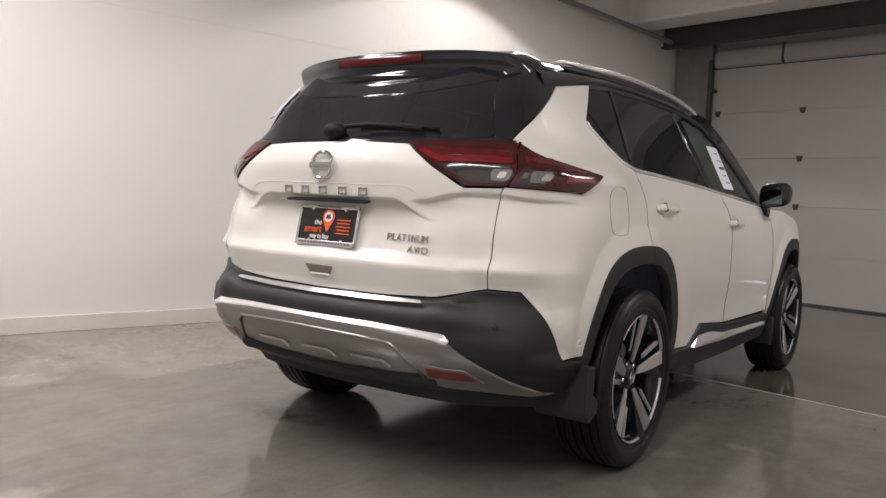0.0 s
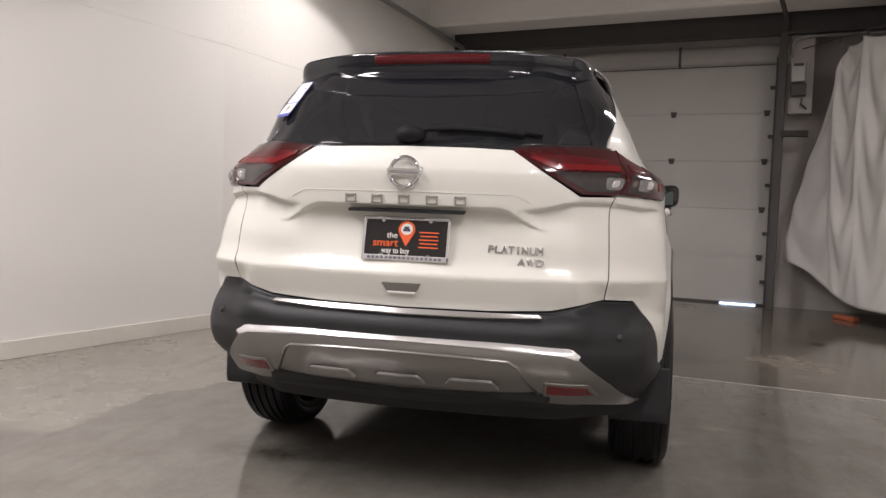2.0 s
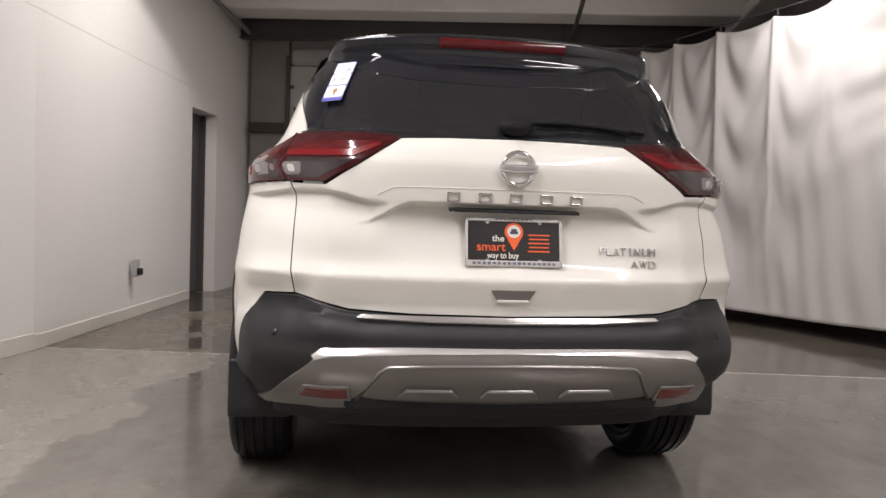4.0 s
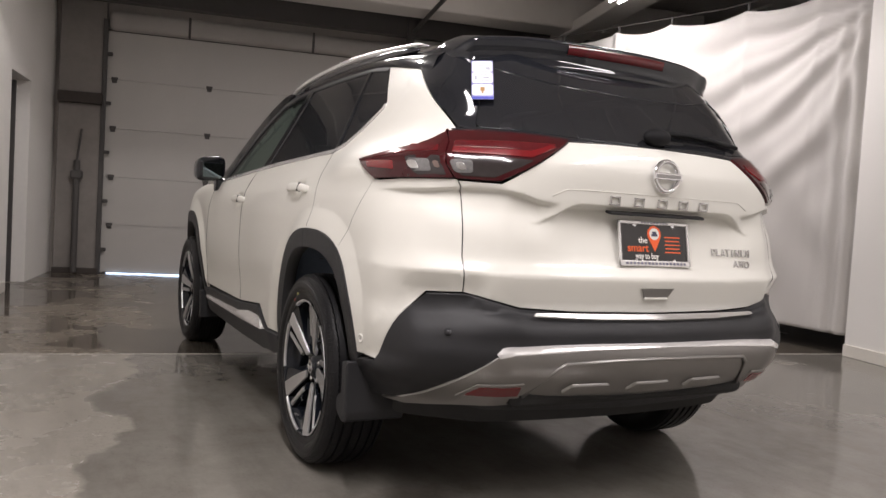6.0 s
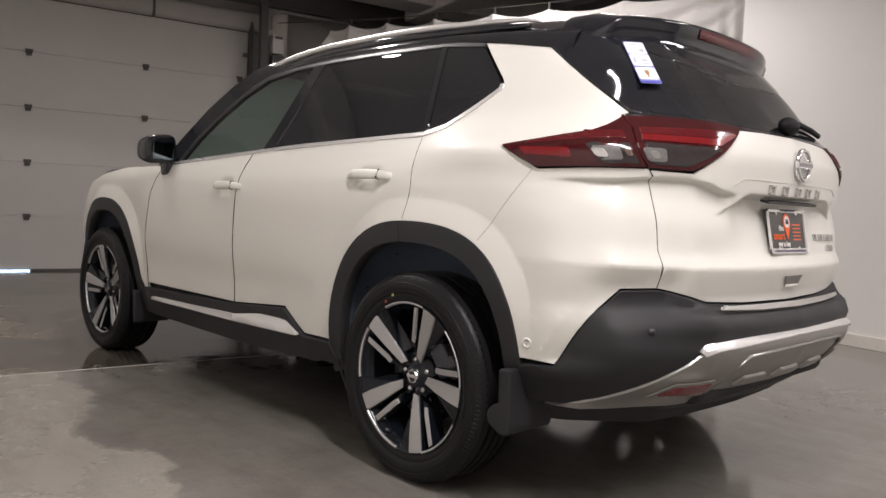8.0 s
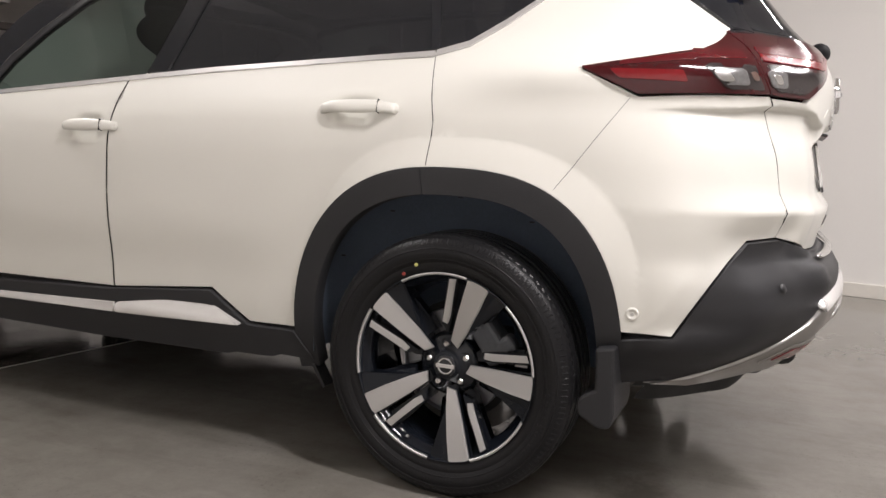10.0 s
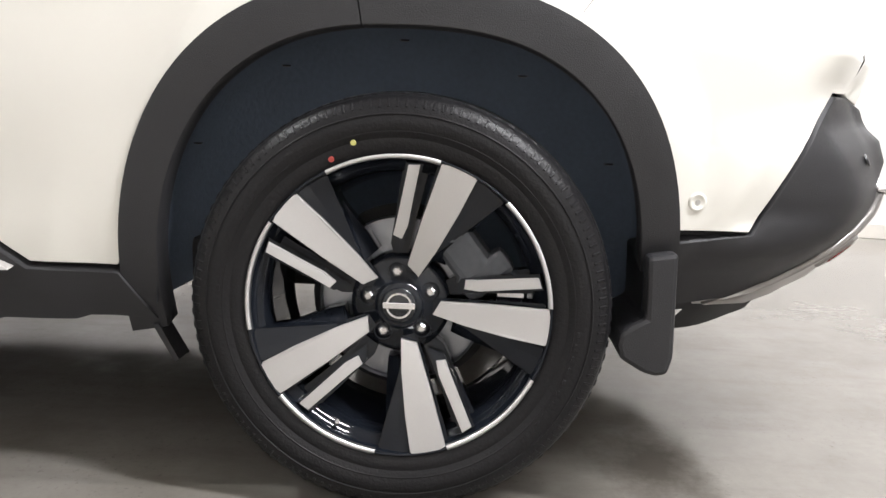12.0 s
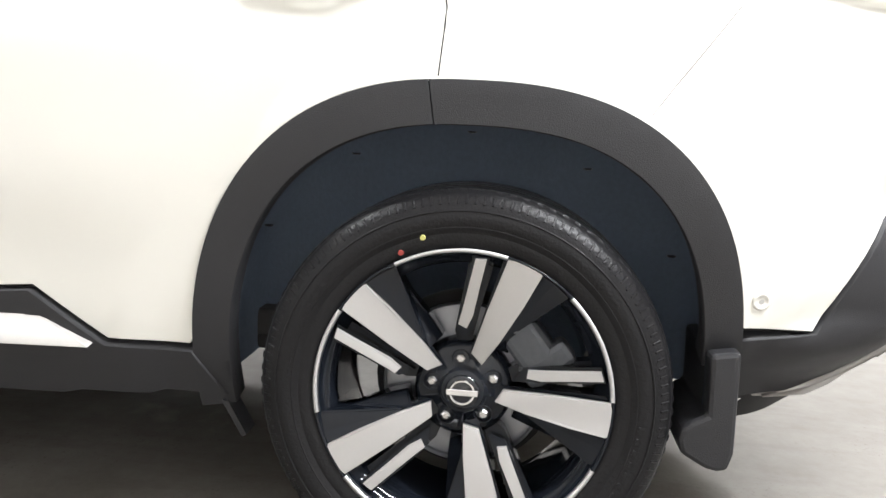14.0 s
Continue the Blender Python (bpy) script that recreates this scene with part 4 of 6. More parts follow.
LEDGE = [(sg * a, ledge(plan_x(a)) + o) for sg in (1, -1) for a in [0.40 + 0.0125 * i for i in range(54)] for o in (-0.030, -0.0185, -0.0115, -0.006, 0.0005, 0.007)] + [(sg * (0.56 + 0.015 * i), z) for sg in (1, -1) for i in range(30) for z in (0.805, 0.815, 0.8205, 0.826, 0.836)]
HOLLOWS = [[(s_side(cy + 0.010 * i, cz + 0.009 * j), cz + 0.009 * j) for i in range(-8, 9) for j in range(-7, 8)] for cy, cz in HANDLES]
tailgate = panel("tailgate", [(-0.666, 0.752), (-0.50, 0.712), (-0.30, 0.702), (0, 0.699), (0.30, 0.702), (0.50, 0.712), (0.666, 0.752), (0.668, 0.86), (0.667, 1.02), (0.667, 1.050), (0.667, 1.062), (0.667, 1.068), (0.667, 1.075), (0.667, 1.092), (0.572, 1.088), (0.352, 1.236), (0.20, 1.242), (0, 1.244), (-0.20, 1.242), (-0.352, 1.236), (-0.572, 1.088), (-0.667, 1.092), (-0.667, 1.075), (-0.667, 1.068), (-0.667, 1.062), (-0.667, 1.050), (-0.667, 1.02), (-0.668, 0.86)], PEARL, car, "pearl white painted tailgate skin", step=0.022, thick=0.02, gap=0.0008, extra=RECESS + LEDGE)
QUARTER = [(0.6685, 0.752), (-0.735, 0.748, 1), (-0.70, 0.70, 1), (-0.585, 0.512, 1)] + arch(0.02, 0.492, 0.522, 170.6, 85.0)[0:] + [(0.060, 1.02, 1), (0.084, 1.14, 1), (0.095, 1.20, 1), (-0.005, 1.226, 1), (-0.10, 1.285, 1), (-0.197, 1.358, 1), (-0.20, 1.378, 1), (-0.185, 1.40, 1), (-0.035, 1.548, 1), (-0.30, 1.522, 1), (-0.46, 1.41, 1), (-0.655, 1.268, 1), (-0.632, 1.228, 1), (-0.60, 1.206, 1), (-0.47, 1.183, 1), (-0.32, 1.160, 1), (-0.472, 1.086, 1), (0.78, 1.092), (0.6695, 1.096), (0.6695, 1.075), (0.6695, 1.068), (0.6695, 1.062), (0.6695, 1.050), (0.6695, 1.02), (0.6705, 0.86)]
pair("quarter_panel", QUARTER, PEARL, car, "pearl white rear quarter panel", step=0.03, extra=RINGS[0] + CREASE + LEDGE, gap=0.0008)
REAR_DOOR = [(0.087, 1.20, 1), (0.078, 1.14, 1), (0.054, 1.02, 1)] + arch(0.02, 0.492, 0.522, 85.6, 3.0)[0:] + [(0.507, 0.410, 1), (0.66, 0.412, 1), (0.80, 0.505, 1), (1.21, 0.47, 1), (1.215, 0.80, 1), (1.21, 0.97, 1), (1.185, 1.150, 1), (0.85, 1.168, 1), (0.45, 1.190, 1)]
pair("rear_door", REAR_DOOR, PEARL, car, "pearl white rear door skin", extra=RINGS[0] + HOLLOWS[0])
FRONT_DOOR = [(1.217, 0.47, 1), (2.14, 0.46, 1), (2.16, 0.70, 1), (2.10, 0.95, 1), (2.02, 1.085, 1), (1.90, 1.098, 1), (1.55, 1.122, 1), (1.19, 1.148, 1), (1.217, 0.97, 1), (1.222, 0.80, 1)]
pair("front_door", FRONT_DOOR, PEARL, car, "pearl white front door skin", extra=HOLLOWS[1])
FENDER = [(2.148, 0.42, 1), (2.20, 0.42, 1)] + arch(2.72, 0.492, 0.522, 172, 5)[0:] + [(3.30, 0.42, 1), (3.42, 0.60, 1), (3.40, 0.85, 1), (3.20, 0.96, 1), (2.85, 1.045, 1), (2.50, 1.082, 1), (2.10, 1.09, 1), (2.03, 1.085, 1), (2.108, 0.95, 1), (2.168, 0.70, 1)]
pair("front_fender", FENDER, PEARL, car, "pearl white front fender", extra=RINGS[1])

# --- cladding and bumper ---
for cy, a0, a1, f in ((0.02, 176, 85.2, 0), (0.02, 84.8, -8, 0), (2.72, 184, -2, 1)):
    band = arch(cy, 0.490, 0.520, a0, a1, 30) + arch(cy - 0.004, 0.427, 0.450, a1, a0, 30)
    pair("arch_cladding", band, PLASTIC, car, "matt black wheel arch cladding", off=0.006, thick=0.05, step=0.03, gap=0.0)
SILL = [(0.500, 0.400, 1), (0.66, 0.403, 1), (0.80, 0.497, 1), (1.25, 0.462, 1), (2.22, 0.43, 1), (2.23, 0.292, 1), (1.3, 0.286, 1), (0.76, 0.296, 1), (0.72, 0.306, 1), (0.59, 0.308, 1), (0.56, 0.318, 1), (0.44, 0.316, 1)]
pair("sill_cladding", SILL, PLASTIC, car, "matt black sill cladding", off=0.012, thick=0.06)
# silver inserts; the brighter metal puts the wall's reflection into their colour
pair("sill_insert", [(0.675, 0.405, 1), (0.80, 0.462, 1), (0.92, 0.458, 1), (1.19, 0.422, 1), (1.19, 0.392, 1)], BRIGHT, car, "satin silver insert in the sill", off=0.034, thick=0.03, rounding=0.01, step=0.02, lift=lambda s, z: -0.024 * ease(0.395, 0.46, z))
pair("sill_insert", [(1.205, 0.420, 1), (2.05, 0.398, 1), (2.05, 0.382, 1), (1.205, 0.390, 1)], BRIGHT, car, "satin silver insert in the sill", off=0.030, thick=0.03, step=0.02, lift=lambda s, z: -0.012 * ease(0.382, 0.420, z))
BUMPER = [(-0.66, 0.744), (-0.50, 0.704), (-0.30, 0.694), (0, 0.691), (0.30, 0.694), (0.50, 0.704), (0.66, 0.744), (-0.735, 0.740, 1), (-0.70, 0.69, 1), (-0.59, 0.505, 1), (-0.452, 0.487, 1), (-0.43, 0.366, 1), (-0.55, 0.382, 1), (0.70, 0.402), (0.55, 0.376), (0, 0.362), (-0.40, 0.30), (-0.70, 0.335)]


def bumper_lift(s, z):
    """The black bumper stands proud, with a step under the loading edge."""
    corner = 0.016 * ease(0.58, 0.665, z) * (1 - ease(0.705, 0.742, z)) * ease(0.44, 0.56, abs(s)) * (1 - ease(0.68, 0.82, abs(s)))
    return corner + 0.020 * (1 - ease(0.655, 0.695, z)) * ease(0.585, 0.625, z) * (1 - ease(0.52, 0.70, abs(s)))


# the bumper spans both sides: outline built on the right half and mirrored
half = outline(BUMPER[3:16])
half = [p for p in half if p[0] > 1e-4]
full = [(0.0, 0.691)] + half + [(0.0, 0.362)] + [(-s, z) for s, z in half[::-1]]


def fade(s, z):
    """The guard tucks under along its lower edge."""
    return -0.004 * ease(0.74, 0.96, abs(s)) - 0.012 * (1 - ease(0.40, 0.44, z)) * (1 - ease(0.40, 0.52, abs(s)))


def mesh_from(full_poly, name, mat, **kw):
    global outline
    keep = outline
    outline = lambda v, step=0.03: v
    me = panel_mesh(name, full_poly, mat, **kw)
    outline = keep
    return me


bumper = new("rear_bumper", mesh_from(full, "rear_bumper", PLASTIC, off=0.006, thick=0.05, step=0.03, gap=0.0, lift=bumper_lift))
bumper.parent = car
bumper["label"] = "matt black grained rear bumper"
# silver skid guard
GU = [(0, 0.592), (0.30, 0.588), (0.548, 0.578), (0.592, 0.566), (0.655, 0.505), (0.712, 0.442), (0.765, 0.395), (0.800, 0.375), (0.76, 0.374), (0.70, 0.384), (0.60, 0.398), (0.50, 0.406), (0.43, 0.412), (0, 0.420)]
half = [p for p in outline(GU[:-1] + [GU[-1]])[:-1] if p[0] > 1e-4]
full = [(0.0, 0.592)] + half + [(0.0, 0.420)] + [(-s, z) for s, z in half[::-1]]


guard = new("skid_guard", mesh_from(full, "skid_guard", SILVER, off=0.012, thick=0.03, step=0.02, gap=0.0, lift=fade))
guard.parent = car
guard["label"] = "satin silver lower bumper guard"
BAND = [(0, 0.592), (0.30, 0.588), (0.548, 0.578), (0.592, 0.566), (0.655, 0.506), (0.712, 0.443), (0.762, 0.397), (0.794, 0.377), (0.75, 0.378), (0.70, 0.387), (0.60, 0.401), (0.492, 0.410), (0.470, 0.440), (0.398, 0.542), (0.378, 0.555), (0, 0.561)]
half = [p for p in outline(BAND)[:-1] if p[0] > 1e-4]
full = [(0.0, 0.592)] + half + [(0.0, 0.561)] + [(-s, z) for s, z in half[::-1]]
band = new("guard_band", mesh_from(full, "guard_band", SILVER, off=0.018, thick=0.010, step=0.02, gap=0.0, lift=fade))
band.parent = guard
ridge = [(-0.478, 0.428), (-0.402, 0.538), (-0.378, 0.554), (-0.24, 0.558), (-0.12, 0.560), (0, 0.561), (0.12, 0.560), (0.24, 0.558), (0.378, 0.554), (0.402, 0.538), (0.478, 0.428)]
part("guard_ridge", tube([skin(s_rear(x, z), z) + normal(s_rear(x, z), z) * 0.019 for x, z in ridge], 0.0065, 8), SILVER, guard, smooth=True)
for x in (-0.25, 0, 0.25):
    panel("guard_slot", [(x - 0.092, 0.456), (x - 0.070, 0.482), (x + 0.070, 0.482), (x + 0.092, 0.456)], SILVER, guard, off=0.024, thick=0.016, gap=0.0, rounding=0.006)
for sg in (False, True):
    panel("reflector", [(0.492, 0.453), (0.498, 0.486), (0.612, 0.480), (0.632, 0.451)], REFLEX, guard, "red rear reflector", off=0.0265, thick=0.02, gap=0.0, flip=sg, rounding=0.004)
    panel("reflector_rim", [(0.482, 0.443), (0.490, 0.494), (0.620, 0.488), (0.650, 0.441)], SILVER, guard, off=0.0240, thick=0.02, gap=0.0, flip=sg, rounding=0.004)
panel("loading_strip", [(-0.470, 0.672), (-0.458, 0.689), (-0.25, 0.683), (0, 0.681), (0.25, 0.683), (0.458, 0.689), (0.470, 0.672), (0.25, 0.663), (0, 0.661), (-0.25, 0.663)], LETTER, car, "bright metal strip on the loading edge", off=0.037, thick=0.012, gap=0.0)
# same silver as the guard; the brighter metal paints in light on its upward face
for sg in (False, True):
    panel("guard_edge", [(0.0, 0.590), (0.0, 0.626), (0.30, 0.622), (0.556, 0.611), (0.594, 0.576), (0.586, 0.567), (0.546, 0.576), (0.30, 0.586)], BRIGHT, guard, "satin upper edge of the guard, coloured as lit", off=0.0265, thick=0.02, gap=0.0, flip=sg, step=0.012, lift=lambda s, z: -0.026 * min(1, max(0, (z - 0.588 + 0.012 * ease(0.3, 0.6, abs(s))) / 0.038)))

# --- glass, pillars and roof ---
pair("quarter_window", [(0.088, 1.226, 1), (0.0, 1.240, 1), (-0.09, 1.293, 1), (-0.185, 1.363, 1), (-0.186, 1.382, 1), (-0.032, 1.535, 1), (0.17, 1.558, 1)], PRIVACY, car, "dark privacy glass", off=-0.004, thick=0.004, rounding=0.012)
pair("rear_door_window", [(0.105, 1.224, 1), (0.187, 1.559, 1), (0.60, 1.566, 1), (0.93, 1.562, 1), (1.03, 1.178, 1), (0.5, 1.203, 1)], PRIVACY, car, "dark privacy glass", off=-0.004, thick=0.004, rounding=0.012)
pair("front_door_window", [(1.13, 1.172, 1), (1.03, 1.555, 1), (1.15, 1.552, 1), (1.376, 1.521, 1), (1.545, 1.442, 1), (1.692, 1.335, 1), (1.802, 1.232, 1), (1.845, 1.160, 1), (1.862, 1.122, 1), (1.55, 1.142, 1)], FRONT_GLASS, car, "clear front door glass", off=-0.004, thick=0.004, rounding=0.012)
pair("belt_strip", [(0.095, 1.203, 1), (0.095, 1.216, 1), (0.85, 1.184, 1), (1.90, 1.113, 1), (1.96, 1.098, 1), (1.90, 1.100, 1), (0.85, 1.170, 1)], BRIGHT, car, "bright strip along the window sill", off=0.004, thick=0.012, gap=0.0)
pair("belt_strip", [(0.090, 1.203, 1), (-0.004, 1.228, 1), (-0.10, 1.287, 1), (-0.197, 1.360, 1), (-0.199, 1.380, 1), (-0.186, 1.378, 1), (-0.184, 1.363, 1), (-0.092, 1.298, 1), (0.0, 1.241, 1), (0.090, 1.218, 1)], BRIGHT, car, "bright strip round the quarter window", off=0.004, thick=0.012, gap=0.0)
pair("window_frame", [(-0.04, 1.552, 1), (0.17, 1.574, 1), (0.60, 1.583, 1), (0.95, 1.580, 1), (1.155, 1.573, 1), (1.39, 1.542, 1), (1.565, 1.461, 1), (1.716, 1.351, 1), (1.83, 1.247, 1), (1.876, 1.170, 1), (1.91, 1.102, 1), (1.866, 1.112, 1), (1.845, 1.158, 1), (1.802, 1.230, 1), (1.692, 1.333, 1), (1.545, 1.440, 1), (1.376, 1.519, 1), (1.15, 1.550, 1), (0.93, 1.560, 1), (0.60, 1.564, 1), (0.17, 1.556, 1), (-0.03, 1.534, 1)], SATIN_BLACK, car, "black window frame", off=0.002, gap=0.0, thick=0.02)
pair("pillar_trim", [(1.12, 1.174, 1), (1.02, 1.555, 1), (0.938, 1.560, 1), (1.038, 1.178, 1)], GLOSS_BLACK, car, "gloss black door pillar", off=0.0, gap=0.0, thick=0.02)
pair("pillar_trim", [(0.108, 1.222, 1), (0.190, 1.558, 1), (0.166, 1.558, 1), (0.086, 1.224, 1)], GLOSS_BLACK, car, off=0.001, gap=0.0, thick=0.02)
panel("rear_window", [(-0.60, 1.272), (-0.35, 1.254), (0, 1.250), (0.35, 1.254), (0.60, 1.272), (0.50, 1.545), (0, 1.560), (-0.50, 1.545)], PRIVACY, car, "dark tinted rear window", off=0.0, thick=0.006, rounding=0.02)
pair("rear_pillar", [(0.604, 1.262), (0.50, 1.552), (0.50, 1.600), (-0.20, 1.545, 1), (-0.30, 1.527, 1), (-0.46, 1.417, 1), (-0.66, 1.272, 1)], GLOSS_BLACK, car, "gloss black rear pillar", off=0.003, thick=0.02, gap=0.001, step=0.025, lift=lambda s, z: 0.004 * ease(1.34, 1.52, z) * ease(0.72, 0.86, abs(s)) * (1 - ease(0.86, 1.03, abs(s))))
panel("window_band", [(-0.525, 1.505), (-0.45, 1.470), (-0.30, 1.446), (0, 1.436), (0.30, 1.446), (0.45, 1.470), (0.525, 1.505), (0.50, 1.556), (0, 1.566), (-0.50, 1.556)], GLOSS_BLACK, car, "gloss black band at the top of the rear window", off=0.004, gap=0.0, thick=0.008)
panel("tailgate_trim", [(-0.60, 1.268), (-0.35, 1.25), (0, 1.246), (0.35, 1.25), (0.60, 1.268), (0.66, 1.262), (0.352, 1.240), (0, 1.246 - 0.0015), (-0.352, 1.240), (-0.66, 1.262)], GLOSS_BLACK, car, off=0.002, gap=0.0, thick=0.012)

# --- tail lamps: a fixed part on the body and one on the tailgate ---
for sg in (False, True):
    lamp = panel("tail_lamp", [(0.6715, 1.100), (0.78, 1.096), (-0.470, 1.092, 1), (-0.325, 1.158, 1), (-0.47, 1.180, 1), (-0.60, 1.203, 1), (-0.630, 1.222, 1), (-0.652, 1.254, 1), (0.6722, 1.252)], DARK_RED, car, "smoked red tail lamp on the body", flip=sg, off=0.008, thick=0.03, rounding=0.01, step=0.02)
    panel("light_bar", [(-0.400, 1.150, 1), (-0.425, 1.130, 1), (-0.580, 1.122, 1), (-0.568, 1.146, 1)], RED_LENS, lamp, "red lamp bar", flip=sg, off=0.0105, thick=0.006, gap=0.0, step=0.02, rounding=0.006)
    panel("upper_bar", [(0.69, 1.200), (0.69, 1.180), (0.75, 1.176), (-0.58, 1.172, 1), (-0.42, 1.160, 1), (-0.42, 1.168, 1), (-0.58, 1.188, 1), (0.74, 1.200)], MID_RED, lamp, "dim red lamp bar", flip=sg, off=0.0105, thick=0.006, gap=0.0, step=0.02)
    panel("turn_lamp", [(0.684, 1.110), (0.684, 1.163), (0.745, 1.162), (-0.615, 1.156, 1), (-0.662, 1.114, 1), (0.745, 1.108)], SMOKE_LENS, lamp, "smoked clear turn lamp", flip=sg, off=0.0105, thick=0.006, gap=0.0, step=0.02, rounding=0.006)
    panel("turn_reflector", [(0.688, 1.130), (0.688, 1.147), (0.699, 1.147), (0.699, 1.130)], AMBER, lamp, flip=sg, off=0.0125, thick=0.006, gap=0.0, step=0.015, rounding=0.008)
    panel("bulb_reflector", [(0.712, 1.119), (0.706, 1.152), (0.745, 1.152), (-0.634, 1.150, 1), (-0.672, 1.121, 1), (0.748, 1.118)], CLEAR_LENS, lamp, "bright reflector", flip=sg, off=0.0125, thick=0.006, gap=0.0, step=0.012, rounding=0.009)
    panel("bulb", [(0.733, 1.125), (0.733, 1.146), (0.750, 1.146), (0.750, 1.125)], LETTER, lamp, flip=sg, off=0.0140, thick=0.004, gap=0.0, step=0.01, rounding=0.006)
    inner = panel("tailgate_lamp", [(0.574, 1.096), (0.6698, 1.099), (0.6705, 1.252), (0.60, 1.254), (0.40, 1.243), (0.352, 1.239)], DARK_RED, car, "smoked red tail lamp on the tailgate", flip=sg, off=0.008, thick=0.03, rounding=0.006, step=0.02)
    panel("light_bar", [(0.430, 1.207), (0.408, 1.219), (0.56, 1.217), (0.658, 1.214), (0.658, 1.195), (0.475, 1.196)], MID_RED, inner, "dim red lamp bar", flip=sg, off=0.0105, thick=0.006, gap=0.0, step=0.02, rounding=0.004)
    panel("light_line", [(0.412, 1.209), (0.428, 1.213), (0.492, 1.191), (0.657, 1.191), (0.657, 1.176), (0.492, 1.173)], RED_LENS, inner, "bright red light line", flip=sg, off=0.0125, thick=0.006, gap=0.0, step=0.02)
    panel("reversing_lamp", [(0.582, 1.108), (0.652, 1.110), (0.652, 1.168), (0.49, 1.164)], SMOKE_LENS, inner, "smoked clear reversing lamp", flip=sg, off=0.0105, thick=0.006, gap=0.0, step=0.015, rounding=0.005)
    panel("bulb_reflector", [(0.622, 1.118), (0.660, 1.118), (0.660, 1.153), (0.613, 1.153)], CLEAR_LENS, inner, "bright reflector", flip=sg, off=0.0125, thick=0.006, gap=0.0, step=0.012, rounding=0.009)
    panel("bulb", [(0.632, 1.126), (0.632, 1.146), (0.648, 1.146), (0.648, 1.126)], LETTER, inner, flip=sg, off=0.0140, thick=0.004, gap=0.0, step=0.01, rounding=0.006)


# --- roof skin: crowned sheet between the roof edges ---
roof_w = curve([-0.72, -0.60, -0.40, 0.0, 0.6, 1.1, 1.5], [0.50, 0.545, 0.575, 0.60, 0.605, 0.60, 0.56])
roof_z = curve([-0.74, -0.60, -0.40, 0.0, 0.5, 0.9, 1.2, 1.5], [1.585, 1.612, 1.636, 1.662, 1.676, 1.672, 1.652, 1.605])
bm = bmesh.new()
rows = []
for i in range(61):
    y = -0.40 + 1.9 * i / 60
    w, zc = roof_w(y), roof_z(y)
    row = []
    for j in range(31):
        u = -1 + 2 * j / 30
        row.append(bm.verts.new((u * w, y, zc - 0.018 * u * u - 0.055 * abs(u) ** 9)))
    rows.append(row)
for a, b in zip(rows, rows[1:]):
    for j in range(30):
        bm.faces.new((a[j], a[j + 1], b[j + 1], b[j]))
roof = part("roof", bm, GLOSS_BLACK, car, "gloss black roof", smooth=True)
# side strip that closes roof and window frame
for sg in (1, -1):
    bm = bmesh.new()
    prev = None
    for i in range(41):
        y = -0.42 + 1.92 * i / 40
        zf = curve([-0.42, -0.04, 0.17, 0.6, 0.95, 1.2, 1.43, 1.5], [1.49, 1.552, 1.574, 1.583, 1.58, 1.571, 1.566, 1.566])(y)
        p0 = skin(s_side(y, zf - 0.006), zf - 0.006) + Vector((0.003, 0, 0))
        w, zc = roof_w(y), roof_z(y)
        ring = [bm.verts.new((sg * p0.x, y, p0.z)), bm.verts.new((sg * (p0.x + w) / 2 + sg * 0.008, y, (p0.z + zc - 0.07) / 2 + 0.012)), bm.verts.new((sg * w, y, zc - 0.072))]
        if prev:
            for k in range(2):
                q = (prev[k], ring[k], ring[k + 1], prev[k + 1])
                bm.faces.new(q if sg > 0 else q[::-1])
        prev = ring
    part("roof_side", bm, GLOSS_BLACK, car, "gloss black roof edge", smooth=True)
    # roof rail on two feet
    rail = part("roof_rail", tube([(sg * 0.585, 1.46, 1.575), (sg * 0.588, 1.40, 1.598)] + [(sg * (0.60 - 0.03 * ease(0.6, 1, t)), 1.3 - 1.45 * t, roof_z(1.3 - 1.45 * t) - 0.030) for t in (i / 14 for i in range(15))] + [(sg * 0.568, -0.20, 1.616), (sg * 0.566, -0.245, 1.604)], [0.014] * 13 + [0.0135, 0.012, 0.010, 0.008, 0.006, 0.003], 8), BRIGHT, car, "satin silver roof rail", smooth=True)

for sg in (1, -1):
    part("rail_base", tube([(sg * (0.593 - 0.02 * abs(t - 0.5)), 1.40 - 1.60 * t, roof_z(1.40 - 1.60 * t) - 0.056) for t in (i / 16 for i in range(17))], [0.022] * 13 + [0.021, 0.018, 0.013, 0.006], 8), GLOSS_BLACK, car, smooth=True)

